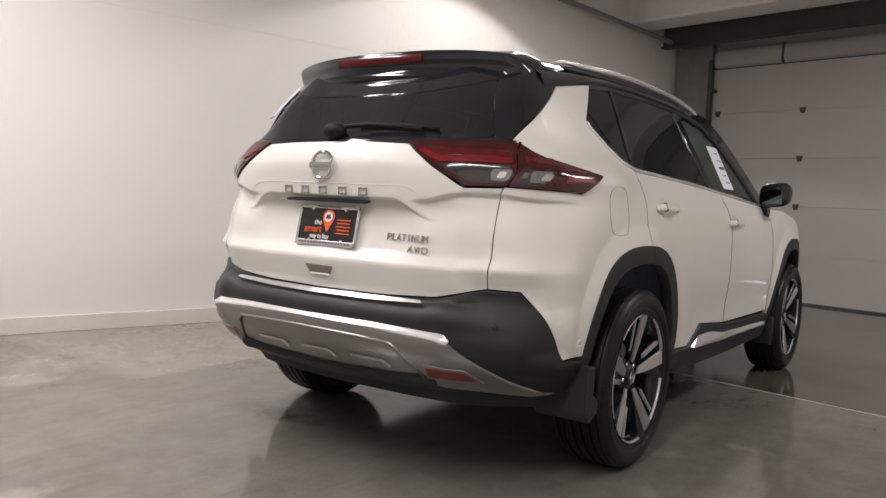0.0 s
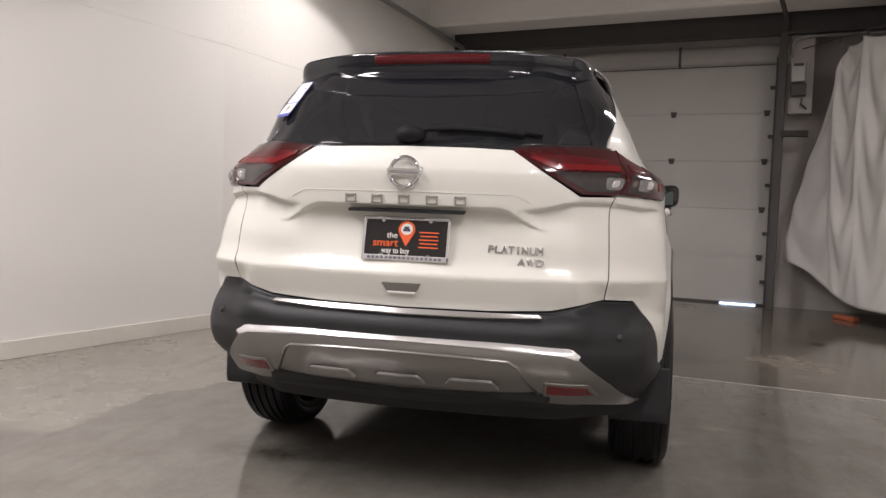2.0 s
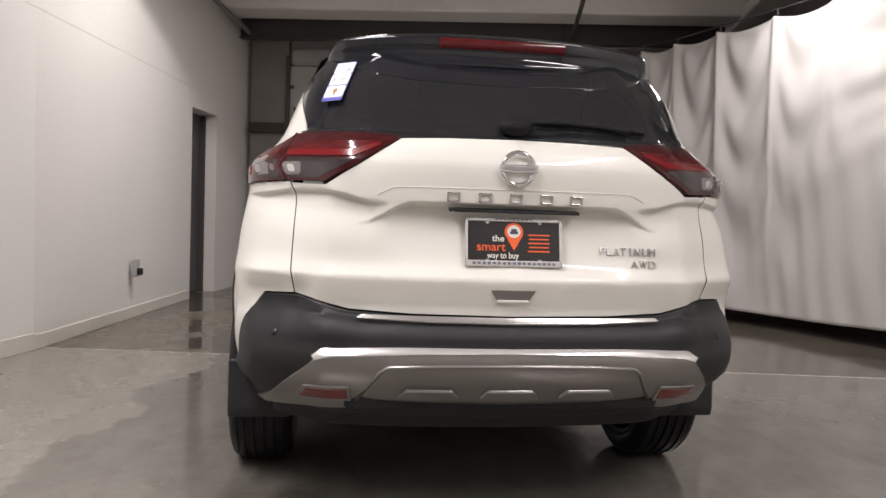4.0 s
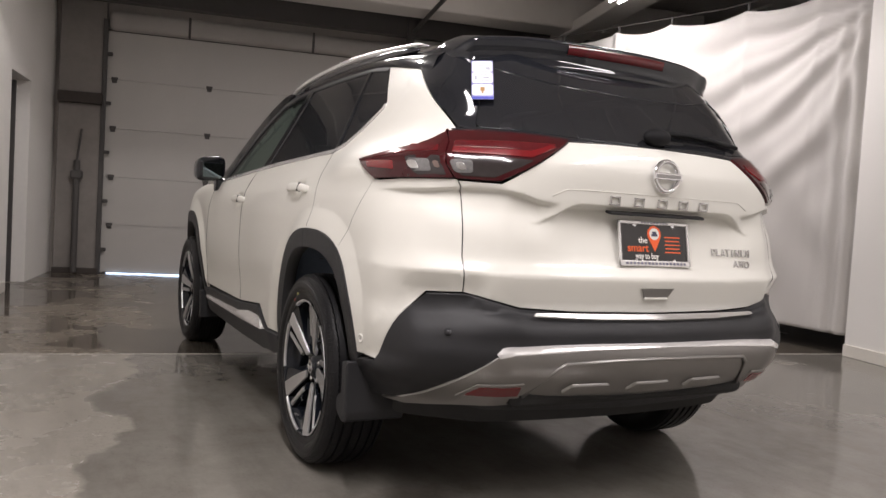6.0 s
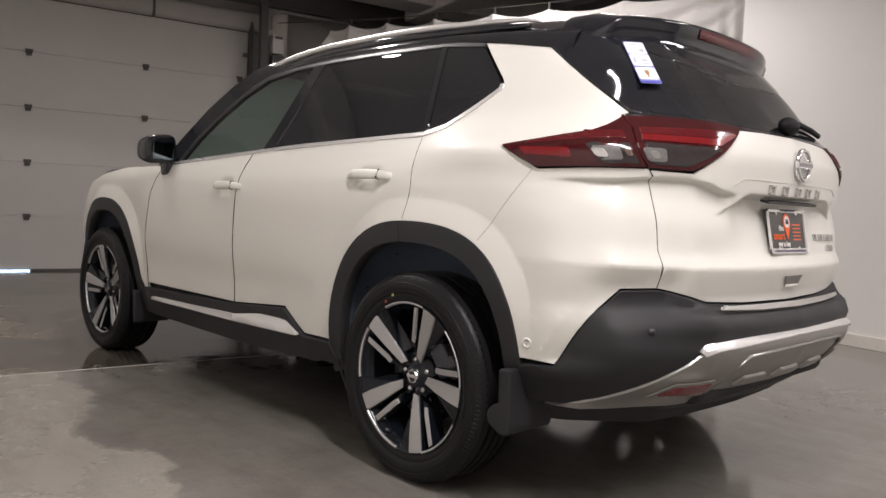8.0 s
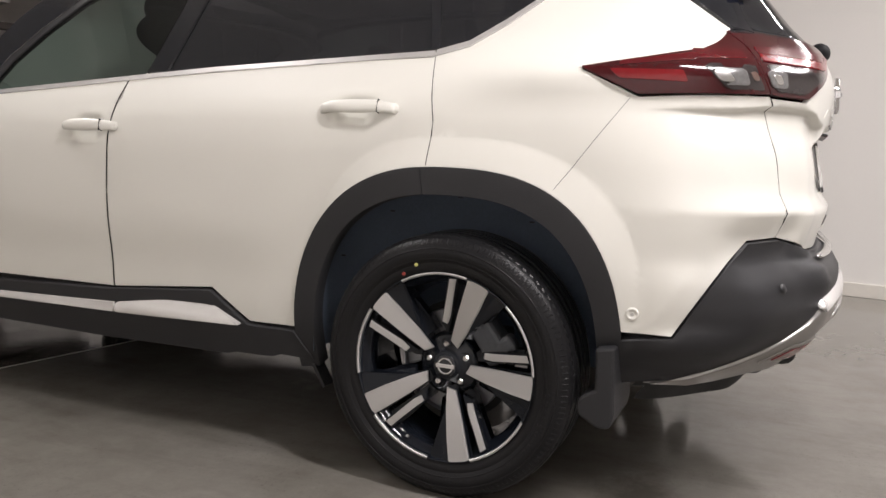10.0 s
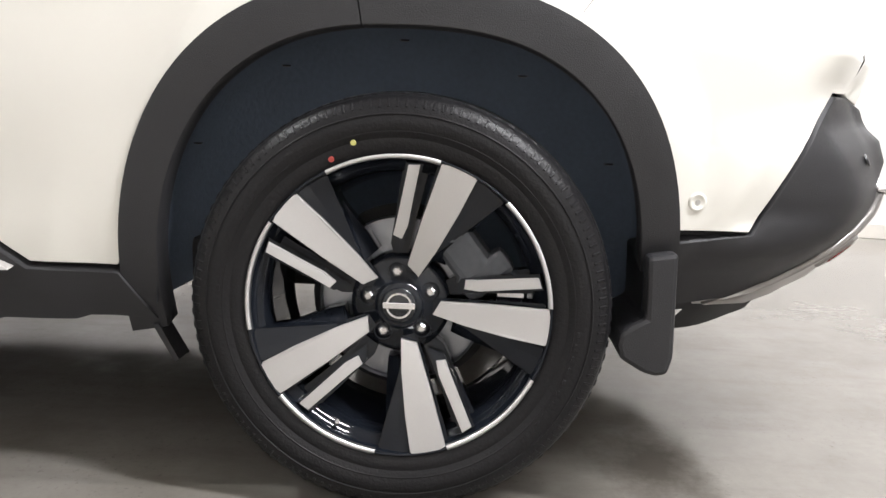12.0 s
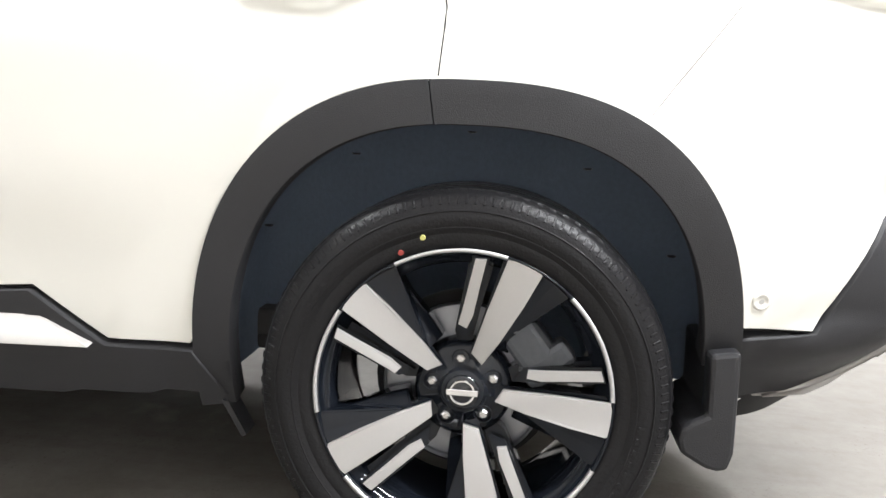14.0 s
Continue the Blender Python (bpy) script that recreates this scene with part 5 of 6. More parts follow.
# spoiler: a hood over the rear window whose ends turn down into the pillars
bm = bmesh.new()
rows = []
STATIONS = [(-1, 90 - 9 * i) for i in range(10)] + [(-1 + 0.1 * i, 0) for i in range(1, 20)] + [(1, 9 * i) for i in range(10)]
for u, turn in STATIONS:
    f, c = math.sin(radians(turn)), 1 - math.cos(radians(turn))
    x = u * 0.50 + math.copysign(0.088 * f, u)
    v = abs(u) * 0.92
    back = -0.650 + 0.10 * v ** 3.2 + 0.02 * v * v + 0.13 * c
    fall, low = 0.008 * v * v + 0.010 * v ** 6 + 0.078 * c, 0.012 * v ** 6 + 0.012 * c
    prof = [(-0.34, roof_z(-0.40) - 0.002, fall), (-0.36 + (back + 0.36) * 0.4, 1.634, fall), (-0.36 + (back + 0.36) * 0.7, 1.620, fall), (back + 0.014, 1.613, fall), (back + 0.003, 1.609, fall), (back, 1.601, fall), (back + 0.008, 1.566, low + 0.045 * c), (back + 0.018, 1.548, low + 0.04 * c), (back + 0.010, 1.528, low + 0.03 * c), (back + 0.004, 1.514, low + 0.02 * c), (back + 0.010, 1.504, low + 0.01 * c), (back + 0.04, 1.500, low + 0.01 * c), (back + 0.11, 1.505, low + 0.01 * c), (back + 0.19, 1.53, low + 0.02 * c)]
    rows.append([bm.verts.new((x, y, z - d)) for y, z, d in prof])
for a, b in zip(rows, rows[1:]):
    for k in range(len(a) - 1):
        bm.faces.new((a[k], a[k + 1], b[k + 1], b[k]))
bm.faces.new(rows[0])
bm.faces.new(rows[-1][::-1])
spoiler = part("spoiler", bm, GLOSS_BLACK, car, "gloss black roof spoiler", smooth=True)
bm = bmesh.new()
rows = []
for i in range(17):
    u = -1 + 2 * i / 16
    x = u * 0.218
    back = -0.650 + 0.10 * abs(x / 0.545) ** 3.2 + 0.02 * (x / 0.545) ** 2 - 0.0035
    rows.append([bm.verts.new((x, back + 0.006, 1.600)), bm.verts.new((x, back + 0.001, 1.595)), bm.verts.new((x, back + 0.007, 1.569)), bm.verts.new((x, back + 0.016, 1.562))])
for a, b in zip(rows, rows[1:]):
    for k in range(3):
        bm.faces.new((a[k], a[k + 1], b[k + 1], b[k]))
part("brake_lamp", bm, MID_RED, spoiler, "long dark red high brake lamp", smooth=True)

# windscreen and bonnet, hardly seen
PILLAR_OUT = [(1.22, 1.612, 1), (1.40, 1.612, 1), (1.549, 1.5936, 1), (1.708, 1.511, 1), (1.864, 1.398, 1), (1.994, 1.252, 1), (2.06, 1.165, 1), (2.10, 1.095, 1)]
pair("front_pillar", [(1.915, 1.100, 1), (1.872, 1.170, 1), (1.826, 1.246, 1), (1.712, 1.350, 1), (1.560, 1.460, 1), (1.385, 1.541, 1), (1.15, 1.572, 1)] + PILLAR_OUT, GLOSS_BLACK, car, "gloss black front pillar", off=0.004, gap=0.0, thick=0.03)
bm = bmesh.new()
rows = []
for y, z, _ in PILLAR_OUT[2:]:
    w = skin(s_side(y, z), z).x - 0.004
    rows.append([bm.verts.new((w * (-1 + j / 10), y + 0.20 * (1 - (-1 + j / 10) ** 2), z + 0.012 * (1 - (-1 + j / 10) ** 2))) for j in range(21)])
for a, b in zip(rows, rows[1:]):
    for j in range(20):
        bm.faces.new((a[j], a[j + 1], b[j + 1], b[j]))
part("windscreen", bm, FRONT_GLASS, car, "clear windscreen", smooth=True)
bm = bmesh.new()
rows = []
hood_edge = curve([2.0, 2.5, 2.85, 3.2, 3.45, 3.62], [1.085, 1.082, 1.045, 0.965, 0.88, 0.72])
for i in range(31):
    y = 2.02 + 1.6 * i / 30
    ze = hood_edge(y)
    w = min(0.83, skin(s_side(min(y, 3.30), min(ze, 1.07)), min(ze, 1.07)).x) - max(0, y - 3.3) * 0.5
    rows.append([bm.verts.new((w * (-1 + 2 * j / 16), y, ze + 0.045 * (1 - (-1 + 2 * j / 16) ** 2))) for j in range(17)])
for a, b in zip(rows, rows[1:]):
    for j in range(16):
        bm.faces.new((a[j], a[j + 1], b[j + 1], b[j]))
pair("front_bumper", [(3.30, 0.30, 1), (3.31, 0.42, 1), (3.425, 0.60, 1), (3.405, 0.85, 1), (nose_y(0.86) - 0.002, 0.86, 1), (3.655, 0.70, 1), (3.655, 0.46, 1), (nose_y(0.31) - 0.004, 0.31, 1)], PEARL, car, "pearl white front bumper")
part("bonnet", bm, PEARL, car, "pearl white bonnet", smooth=True)

# --- dark structure under the skin: tub, wells and floor ---
def well_gap(y, z):
    return any(math.hypot(y - cy, z - 0.385) < 0.505 for cy in (0.012, 2.716))


def shell(name, z0, z1, nz, inset, mat, s_from, s_to, ns, skip=None):
    """An inner skin behind the panels."""
    bm = bmesh.new()
    rows = []
    for j in range(nz + 1):
        z = z0 + (z1 - z0) * j / nz
        row = []
        for i in range(ns + 1):
            s = s_from + (s_to - s_from) * i / ns
            p = skin(s, z)
            row.append(bm.verts.new(p - normal(s, z) * inset))
        rows.append(row)
    for a, b in zip(rows, rows[1:]):
        for i in range(ns):
            c = (a[i].co + b[i + 1].co) / 2
            if not (skip and skip(c)):
                bm.faces.new((a[i], a[i + 1], b[i + 1], b[i]))
    bmesh.ops.delete(bm, geom=[v for v in bm.verts if not v.link_faces], context="VERTS")
    return part(name, bm, mat, car, smooth=True)


shell("inner_body", 0.30, 1.09, 40, 0.022, UNDER, -S_END * 0.97, S_END * 0.97, 360, lambda c: abs(c.x) > 0.6 and well_gap(c.y, c.z))
part("underbody", box(1.30, 3.2, 0.05, (0, 1.75, 0.365), bevel=0.02), UNDER, car)
part("underbody", box(1.10, 0.8, 0.05, (0, -0.22, 0.37), bevel=0.02), UNDER, car)
part("underbody", box(1.5, 1.55, 0.05, (0, 1.36, 0.375), bevel=0.02), UNDER, car)
part("rear_valance", box(1.02, 0.34, 0.09, (0, -0.70, 0.432), bevel=0.035, seg=3), UNDER, car)
part("silencer", box(0.75, 0.24, 0.14, (0.1, -0.48, 0.44), bevel=0.06, seg=3), STEEL_DARK, car)
part("rear_axle", rod((-0.72, 0, 0.33), (0.72, 0, 0.33), 0.045, 16, bm=box(0.9, 0.16, 0.10, (0, 0.12, 0.30), bevel=0.03)), UNDER, car)
for cy in (0.02, 2.72):
    for sg in (1, -1):
        bm = bmesh.new()
        rows = []
        for i in range(37):
            a = -3 + 186 * i / 36
            row = []
            for x, g in ((0.868, 0.003), (0.82, 0.022), (0.60, 0.024), (0.597, -0.23), (0.597, -0.40)):
                y, z, _ = arch(cy - 0.004, 0.427 + g, 0.450 + g, a, a, 1)[0]
                row.append(bm.verts.new((sg * x, y, z)))
            rows.append(row)
        for a, b in zip(rows, rows[1:]):
            for k in range(4):
                bm.faces.new((a[k], a[k + 1], b[k + 1], b[k]))
        ln = part("arch_liner", bm, LINER, car, "dark plastic wheel arch liner", smooth=True)
        for k in range(5):
            a = radians(35 + 28 * k)
            part("clip", lathe([(0.0, 0.004), (0.007, 0.003), (0.009, 0)], 8, bm=None), SATIN_BLACK, ln, m=Matrix.Translation((sg * 0.78, cy + 0.449 * math.cos(a), 0.37 + 0.449 * math.sin(a))) @ pose(0, 0, 0, 0, 90, 0))
# lip of the liner ahead of the rear wheel
for sg in (1, -1):
    part("splash_lip", prism([(0.440, 0.30), (0.452, 0.30), (0.412, 0.232), (0.404, 0.237)], sg * 0.80, sg * 0.85), PLASTIC, car, "black rubber splash lip")
    # mud flap behind the rear wheel
    fl = prism([(-0.462, 0.478), (-0.412, 0.470), (-0.414, 0.445), (-0.416, 0.365), (-0.392, 0.352), (-0.376, 0.338), (-0.372, 0.318), (-0.378, 0.294), (-0.420, 0.270), (-0.440, 0.266), (-0.458, 0.270), (-0.466, 0.30)], sg * 0.685, sg * 0.905, bevel=0.008)
    part("mud_flap", fl, PLASTIC, car, "matt black mud flap")
    fl = prism([(2.262, 0.40), (2.30, 0.40), (2.28, 0.22), (2.255, 0.22)], sg * 0.70, sg * 0.90, bevel=0.008)
    part("mud_flap", fl, PLASTIC, car, "matt black mud flap")


# --- wheels ---
RIM = 0.970   # rim size


def spoke_sheet(bm, quad, depth0, depth1, back):
    """A slab over a quad in polar points (angle, radius), its face sloping from depth0 at the hub to depth1 at the rim."""
    face, rear = [], []
    for a, r in quad:
        t = (r - 0.05) / 0.21
        x = depth0 + (depth1 - depth0) * min(1, max(0, t))
        r *= RIM
        y, z = r * math.sin(radians(a)), r * math.cos(radians(a))
        face.append((x, y, z))
        rear.append((x - back, y, z))
    tmp = bmesh.new()
    A, B = [tmp.verts.new(p) for p in face], [tmp.verts.new(p) for p in rear]
    n = len(A)
    tmp.faces.new(A)
    tmp.faces.new(B[::-1])
    for i in range(n):
        tmp.faces.new((A[i], B[i], B[(i + 1) % n], A[(i + 1) % n]))
    bmesh.ops.recalc_face_normals(tmp, faces=tmp.faces)
    bmesh.ops.bevel(tmp, geom=[e for e in tmp.edges if all((v in A) for v in e.verts)], offset=0.0026, segments=2, affect="EDGES")
    return merge(bm, tmp)


def arc_poly(a0, a1, r, n=6):
    return [(a0 + (a1 - a0) * i / n, r) for i in range(n + 1)]


# local axes of a wheel: +x points outwards, seen from outside angles run clockwise from the top
def make_wheel():
    w = new("wheel")
    # tyre: rounded section, with grooves and a bead
    prof = [(0.2595, 0.098), (0.268, 0.104), (0.280, 0.108), (0.288, 0.107), (0.296, 0.1125), (0.310, 0.117), (0.322, 0.1165), (0.324, 0.1155), (0.335, 0.113), (0.345, 0.107), (0.354, 0.099), (0.3585, 0.091), (0.3595, 0.088), (0.353, 0.087), (0.353, 0.083), (0.3615, 0.082)]
    for g in (0.055, 0.018):
        prof += [(0.3645, g + 0.006), (0.356, g + 0.005), (0.356, g - 0.005), (0.3650, g - 0.006)]
    full_p = prof + [(r, -x) for r, x in prof[::-1]]
    t = part("tyre", lathe(full_p, 120), RUBBER, w, "black road tyre", smooth=True)
    t.data.set_sharp_from_angle(angle=radians(40))
    # shoulder blocks and fine ribs on the wall
    bm = bmesh.new()
    for i in range(96):
        a = 360 * i / 96
        tmp = box(0.030, 0.0135, 0.005, (0.0955, 0, 0.3510), bevel=0.0015, seg=1, rot=(0, 42, 0))
        bmesh.ops.transform(tmp, matrix=pose(0, 0, 0, a, 0, 0), verts=tmp.verts)
        merge(bm, tmp)
    for i in range(144):
        tmp = box(0.0032, 0.0042, 0.017, (0.1068, 0, 0.3440), bevel=0.0008, seg=1, rot=(0, -36, 0))
        bmesh.ops.transform(tmp, matrix=pose(0, 0, 0, 2.5 * i + 1, 0, 0), verts=tmp.verts)
        merge(bm, tmp)
    tagged(part("tread_relief", bm, RUBBER, w), kind="stuff")
    bm = lathe([(0.3245, 0.1150), (0.3255, 0.1172), (0.3270, 0.1172), (0.3280, 0.1146)], 120)
    lathe([(0.2965, 0.1120), (0.2975, 0.1143), (0.2990, 0.1145), (0.3000, 0.1132)], 120, bm=bm)
    part("wall_rib", bm, RUBBER, w, smooth=True)
    # raised marks on the tyre wall, as plain bars
    bm = bmesh.new()
    for a0, n, step, hgt in ((95, 9, 4.0, 0.017), (275, 9, 4.0, 0.017), (118, 14, 1.5, 0.007), (300, 16, 1.5, 0.007), (20, 14, 1.5, 0.006), (350, 10, 1.5, 0.006)):
        for i in range(n):
            a = a0 + i * step
            tmp = box(0.0016, 0.010 if hgt > 0.01 else 0.004, hgt, (0.1158, 0, 0.3115), bevel=0.0006, seg=1)
            bmesh.ops.transform(tmp, matrix=pose(0, 0, 0, -a, 0, 0), verts=tmp.verts)
            merge(bm, tmp)
    tagged(part("wall_relief", bm, RUBBER, w), kind="stuff")
    # rim barrel
    rim = part("rim", lathe([(r * RIM, x) for r, x in ((0.2685, 0.101), (0.2705, 0.105), (0.2685, 0.1065), (0.2655, 0.104), (0.2625, 0.098), (0.2600, 0.090), (0.250, 0.080), (0.240, 0.070), (0.236, 0.040), (0.231, 0.0), (0.226, -0.05), (0.232, -0.09))], 96), WHEEL_DARK, w, "gloss black alloy rim with machined faces", smooth=True)
    # machined lip, open where the dark facets reach the edge
    for k in range(5):
        c = 72 * k + 22
        bm = bmesh.new()
        prev = None
        n = 16
        for i in range(n + 1):
            a = c + 21.5 + (72 - 28.5) * i / n
            y, z = RIM * math.sin(radians(a)), RIM * math.cos(radians(a))
            ring = [bm.verts.new((x, r * y, r * z)) for r, x in ((0.2700, 0.1035), (0.2702, 0.1072), (0.2640, 0.1068), (0.2615, 0.1020), (0.2618, 0.096))]
            if prev:
                for q in range(4):
                    bm.faces.new((prev[q], ring[q], ring[q + 1], prev[q + 1]))
            prev = ring
        part("machined_lip", bm, MACHINED, w, "bright machined rim edge", smooth=True)
        # broad spoke, bright face
        part("spoke_face", spoke_sheet(bmesh.new(), [(c + 10, 0.062), (c - 12, 0.075), (c - 8.5, 0.160), (c - 6.5, 0.266)] + arc_poly(c - 4, c + 7.6, 0.2685, 4)[0:] + [(c + 9.0, 0.20), (c + 10.5, 0.12)], 0.070, 0.105, 0.008), MACHINED, w, "bright machined spoke face")
        # its dark body and the dark facet beside it
        part("spoke_body", spoke_sheet(bmesh.new(), [(c + 12, 0.05), (c - 16, 0.06), (c - 9.5, 0.160), (c - 8, 0.262), (c + 8, 0.262), (c + 11, 0.20), (c + 13, 0.12)], 0.056, 0.090, 0.040), WHEEL_DARK, w)
        f = bmesh.new()
        pts = [(a, r * RIM, x) for a, r, x in ((c + 9.0, 0.10, 0.072), (c + 8.0, 0.2665, 0.1035), (c + 13, 0.2672, 0.1000), (c + 21, 0.2665, 0.0960), (c + 19.5, 0.205, 0.062), (c + 24, 0.135, 0.047), (c + 26, 0.105, 0.045))]
        va = [f.verts.new((x, r * math.sin(radians(a)), r * math.cos(radians(a)))) for a, r, x in pts]
        vb = [f.verts.new((x - 0.035, r * math.sin(radians(a)), r * math.cos(radians(a)))) for a, r, x in pts]
        for i in range(1, len(pts) - 1):
            f.faces.new((va[0], va[i], va[i + 1]))
        for i in range(len(pts)):
            j = (i + 1) % len(pts)
            f.faces.new((va[i], vb[i], vb[j], va[j]))
        bmesh.ops.recalc_face_normals(f, faces=f.faces)
        bmesh.ops.bevel(f, geom=[e for e in f.edges if all(v in va for v in e.verts) and e.calc_face_angle(0) > 0.3], offset=0.003, segments=2, affect="EDGES")
        part("spoke_facet", f, WHEEL_DARK, w)
        # slim spoke: dark body with a bright bar on it
        part("slim_spoke", spoke_sheet(bmesh.new(), [(c - 30, 0.07), (c - 33, 0.11), (c - 21.5, 0.255), (c - 11, 0.262), (c - 13, 0.16), (c - 16, 0.07)], 0.040, 0.070, 0.03), WHEEL_DARK, w)
        part("slim_body", spoke_sheet(bmesh.new(), [(c - 20, 0.095), (c - 29.5, 0.120), (c - 26, 0.155), (c - 20.2, 0.255), (c - 13.4, 0.257), (c - 14.3, 0.20), (c - 15.5, 0.145)], 0.062, 0.094, 0.028), WHEEL_DARK, w)
        part("slim_face", spoke_sheet(bmesh.new(), [(c - 21, 0.120), (c - 28, 0.128), (c - 24.5, 0.155), (c - 19.0, 0.252), (c - 14.5, 0.254), (c - 15.5, 0.20), (c - 17, 0.145)], 0.066, 0.098, 0.006), MACHINED, w, "bright machined slim spoke face")
    # hub, nuts and cap
    hub = part("hub", lathe([(0.0, 0.071), (0.036, 0.071), (0.040, 0.068), (0.046, 0.060), (0.078, 0.054), (0.088, 0.046), (0.090, 0.01)], 48), WHEEL_DARK, w, smooth=True)
    cap = part("centre_cap", lathe([(0.0, 0.0765), (0.026, 0.0760), (0.030, 0.074), (0.0315, 0.069)], 36), GLOSS_BLACK, w, "gloss black cap with a chrome badge", smooth=True)
    bm = lathe([(0.0185, 0.0765), (0.0195, 0.0780), (0.0225, 0.0780), (0.0235, 0.0762)], 40)
    box(0.003, 0.056, 0.011, (0.0770, 0, 0), bevel=0.001, bm=bm)
    part("cap_badge", bm, CHROME, w, smooth=False)
    for k in range(5):
        a = 72 * k - 6
        y, z = 0.0575 * math.sin(radians(a)), 0.0575 * math.cos(radians(a))
        pk = lathe([(0.017, 0.058), (0.0165, 0.060), (0.0145, 0.058), (0.013, 0.052)], 20)
        part("nut_seat", pk, WHEEL_DARK, w, m=pose(0, y, z), smooth=True)
        nb = lathe([(0.0, 0.0640), (0.0055, 0.0640), (0.0075, 0.0625), (0.0098, 0.0600), (0.0100, 0.045)], 6)
        part("wheel_nut", nb, LETTER, w, "steel wheel nut", m=pose(0, y, z, k * 17))
    # valve
    part("valve", rod((0.075, 0.245 * math.sin(radians(206)), 0.245 * math.cos(radians(206))), (0.095, 0.232 * math.sin(radians(206)), 0.232 * math.cos(radians(206))), 0.004, 8), STEEL_GREY, w)
    return w


def place_wheel(src, m, copy):
    made = {}
    if not copy:
        src.parent = car
        src.matrix_basis = m
        return
    made = copy_thing(src, m)
    made.parent = car


wheel = make_wheel()
WX = 0.803
place_wheel(wheel, pose(-WX, 0, 0.3625, 0, 0, 180) @ pose(0, 0, 0, 0, 0, 0), False)
place_wheel(wheel, pose(-WX, 2.705, 0.3625, 0, 0, 180) @ pose(0, 0, 0, 31, 0, 0), True)
place_wheel(wheel, pose(WX, 0, 0.3625) @ pose(0, 0, 0, 17, 0, 0), True)
place_wheel(wheel, pose(WX, 2.705, 0.3625) @ pose(0, 0, 0, 50, 0, 0), True)
# brakes stay with the car
for cy in (0, 2.705):
    for sg in (1, -1):
        bm = lathe([(0.075, 0.0), (0.148, 0.0), (0.150, 0.004), (0.150, 0.018), (0.148, 0.022)], 48)
        dsc = part("brake_disc", bm, STEEL, car, "grey steel brake disc", m=pose(sg * (WX + 0.005 if sg > 0 else WX + 0.005), cy, 0.3625, 0, 0, 0 if sg > 0 else 180), smooth=False)
        part("disc_bell", lathe([(0.0, 0.030), (0.075, 0.030), (0.080, 0.020), (0.080, -0.02)], 40), CAST, dsc, smooth=True)
        part("back_plate", lathe([(0.0, -0.03), (0.165, -0.03), (0.17, -0.02)], 40), UNDER, dsc, smooth=True)
        ca = radians(40)
        cal = box(0.075, 0.150, 0.072, (0.022, 0, 0.142), bevel=0.016, seg=3)
        box(0.05, 0.05, 0.10, (0.035, 0.045, 0.150), bevel=0.012, bm=cal)
        rod((0.03, -0.05, 0.15), (0.072, -0.05, 0.15), 0.018, 14, bm=cal)
        part("caliper", cal, CAST, dsc, "grey cast brake caliper", m=pose(0, 0, 0, -52 if sg < 0 else 52, 0, 0))
# paint marks on the tyre of the left rear wheel
for (yy, zz), mt, nm in (((0.076, 0.640), YELLOW_DOT, "yellow_dot"), ((0.112, 0.612), RED_DOT, "red_dot")):
    d = lathe([(0.0, 0.0010), (0.0045, 0.0008), (0.0050, -0.002)], 14)
    part(nm, d, mt, wheel, "small paint dot on the tyre wall", m=wheel.matrix_basis.inverted() @ pose(-(WX + 0.1172), yy, zz, 0, 0, 180))


# --- small parts of the body ---
def on_skin(s, z, off=0.0):
    """Pose on the skin: z out of it, x along, y up."""
    n = normal(s, z)
    up = (Vector((0, 0, 1)) - n * n.z).normalized()
    x = up.cross(n).normalized()
    m = Matrix((x, up, n)).transposed().to_4x4()
    m.translation = skin(s, z) + n * off
    return m


def text_part(name, body, size, mat, parent, m, depth=0.002, label="", spacing=1.0, width=None):
    cu = bpy.data.curves.new(name, "FONT")
    cu.body, cu.size, cu.extrude, cu.align_x, cu.align_y, cu.space_character = body, size, depth, "CENTER", "CENTER", spacing
    cu.bevel_depth = 0.0003
    tmp = new("tmp_text", cu)
    dg = bpy.context.evaluated_depsgraph_get()
    me = bpy.data.meshes.new_from_object(tmp.evaluated_get(dg))
    bpy.data.objects.remove(tmp)
    me.name = name
    me.materials.clear()
    me.materials.append(mat)
    if width:
        xs = [v.co.x for v in me.vertices]
        k = width / (max(xs) - min(xs))
        me.transform(Matrix.Diagonal((k, 1, 1, 1)))
    ob = new(name, me)
    ob.parent, ob.matrix_basis = parent, m
    if label:
        ob["label"] = label
    return ob


# door handles over their finger hollows
for y, z in ((0.287, 1.049), (1.295, 0.994)):
    for sg in (1, -1):
        m = on_skin(sg * s_side(y, z), z)
        hb = bmesh.new()
        rows = []
        for i in range(21):
            u = i / 20
            x = -0.118 + 0.236 * u
            th = 0.014 + 0.006 * math.sin(math.pi * u)
            out = 0.005 + 0.030 * min(1, 4 * min(u + 0.04, 1 - u + 0.04)) ** 0.6
            rows.append([hb.verts.new((x, th * math.cos(2 * math.pi * k / 14), out + 0.009 * math.sin(2 * math.pi * k / 14))) for k in range(14)])
        for a, b in zip(rows, rows[1:]):
            for k in range(14):
                hb.faces.new((a[k], a[(k + 1) % 14], b[(k + 1) % 14], b[k]))
        hb.faces.new(rows[0][::-1])
        hb.faces.new(rows[-1])
        h = part("door_handle", hb, PEARL, car, "pearl white door handle", m=m, smooth=True)
        part("joint", box(0.0006, 0.0375, 0.0186, (0.072 * -sg, 0, 0.035), bevel=0.0003), SATIN_BLACK, h)
        for ex in (-0.108, 0.108):
            part("foot", box(0.03, 0.024, 0.03, (ex, 0, 0.010), bevel=0.008), PEARL, h)

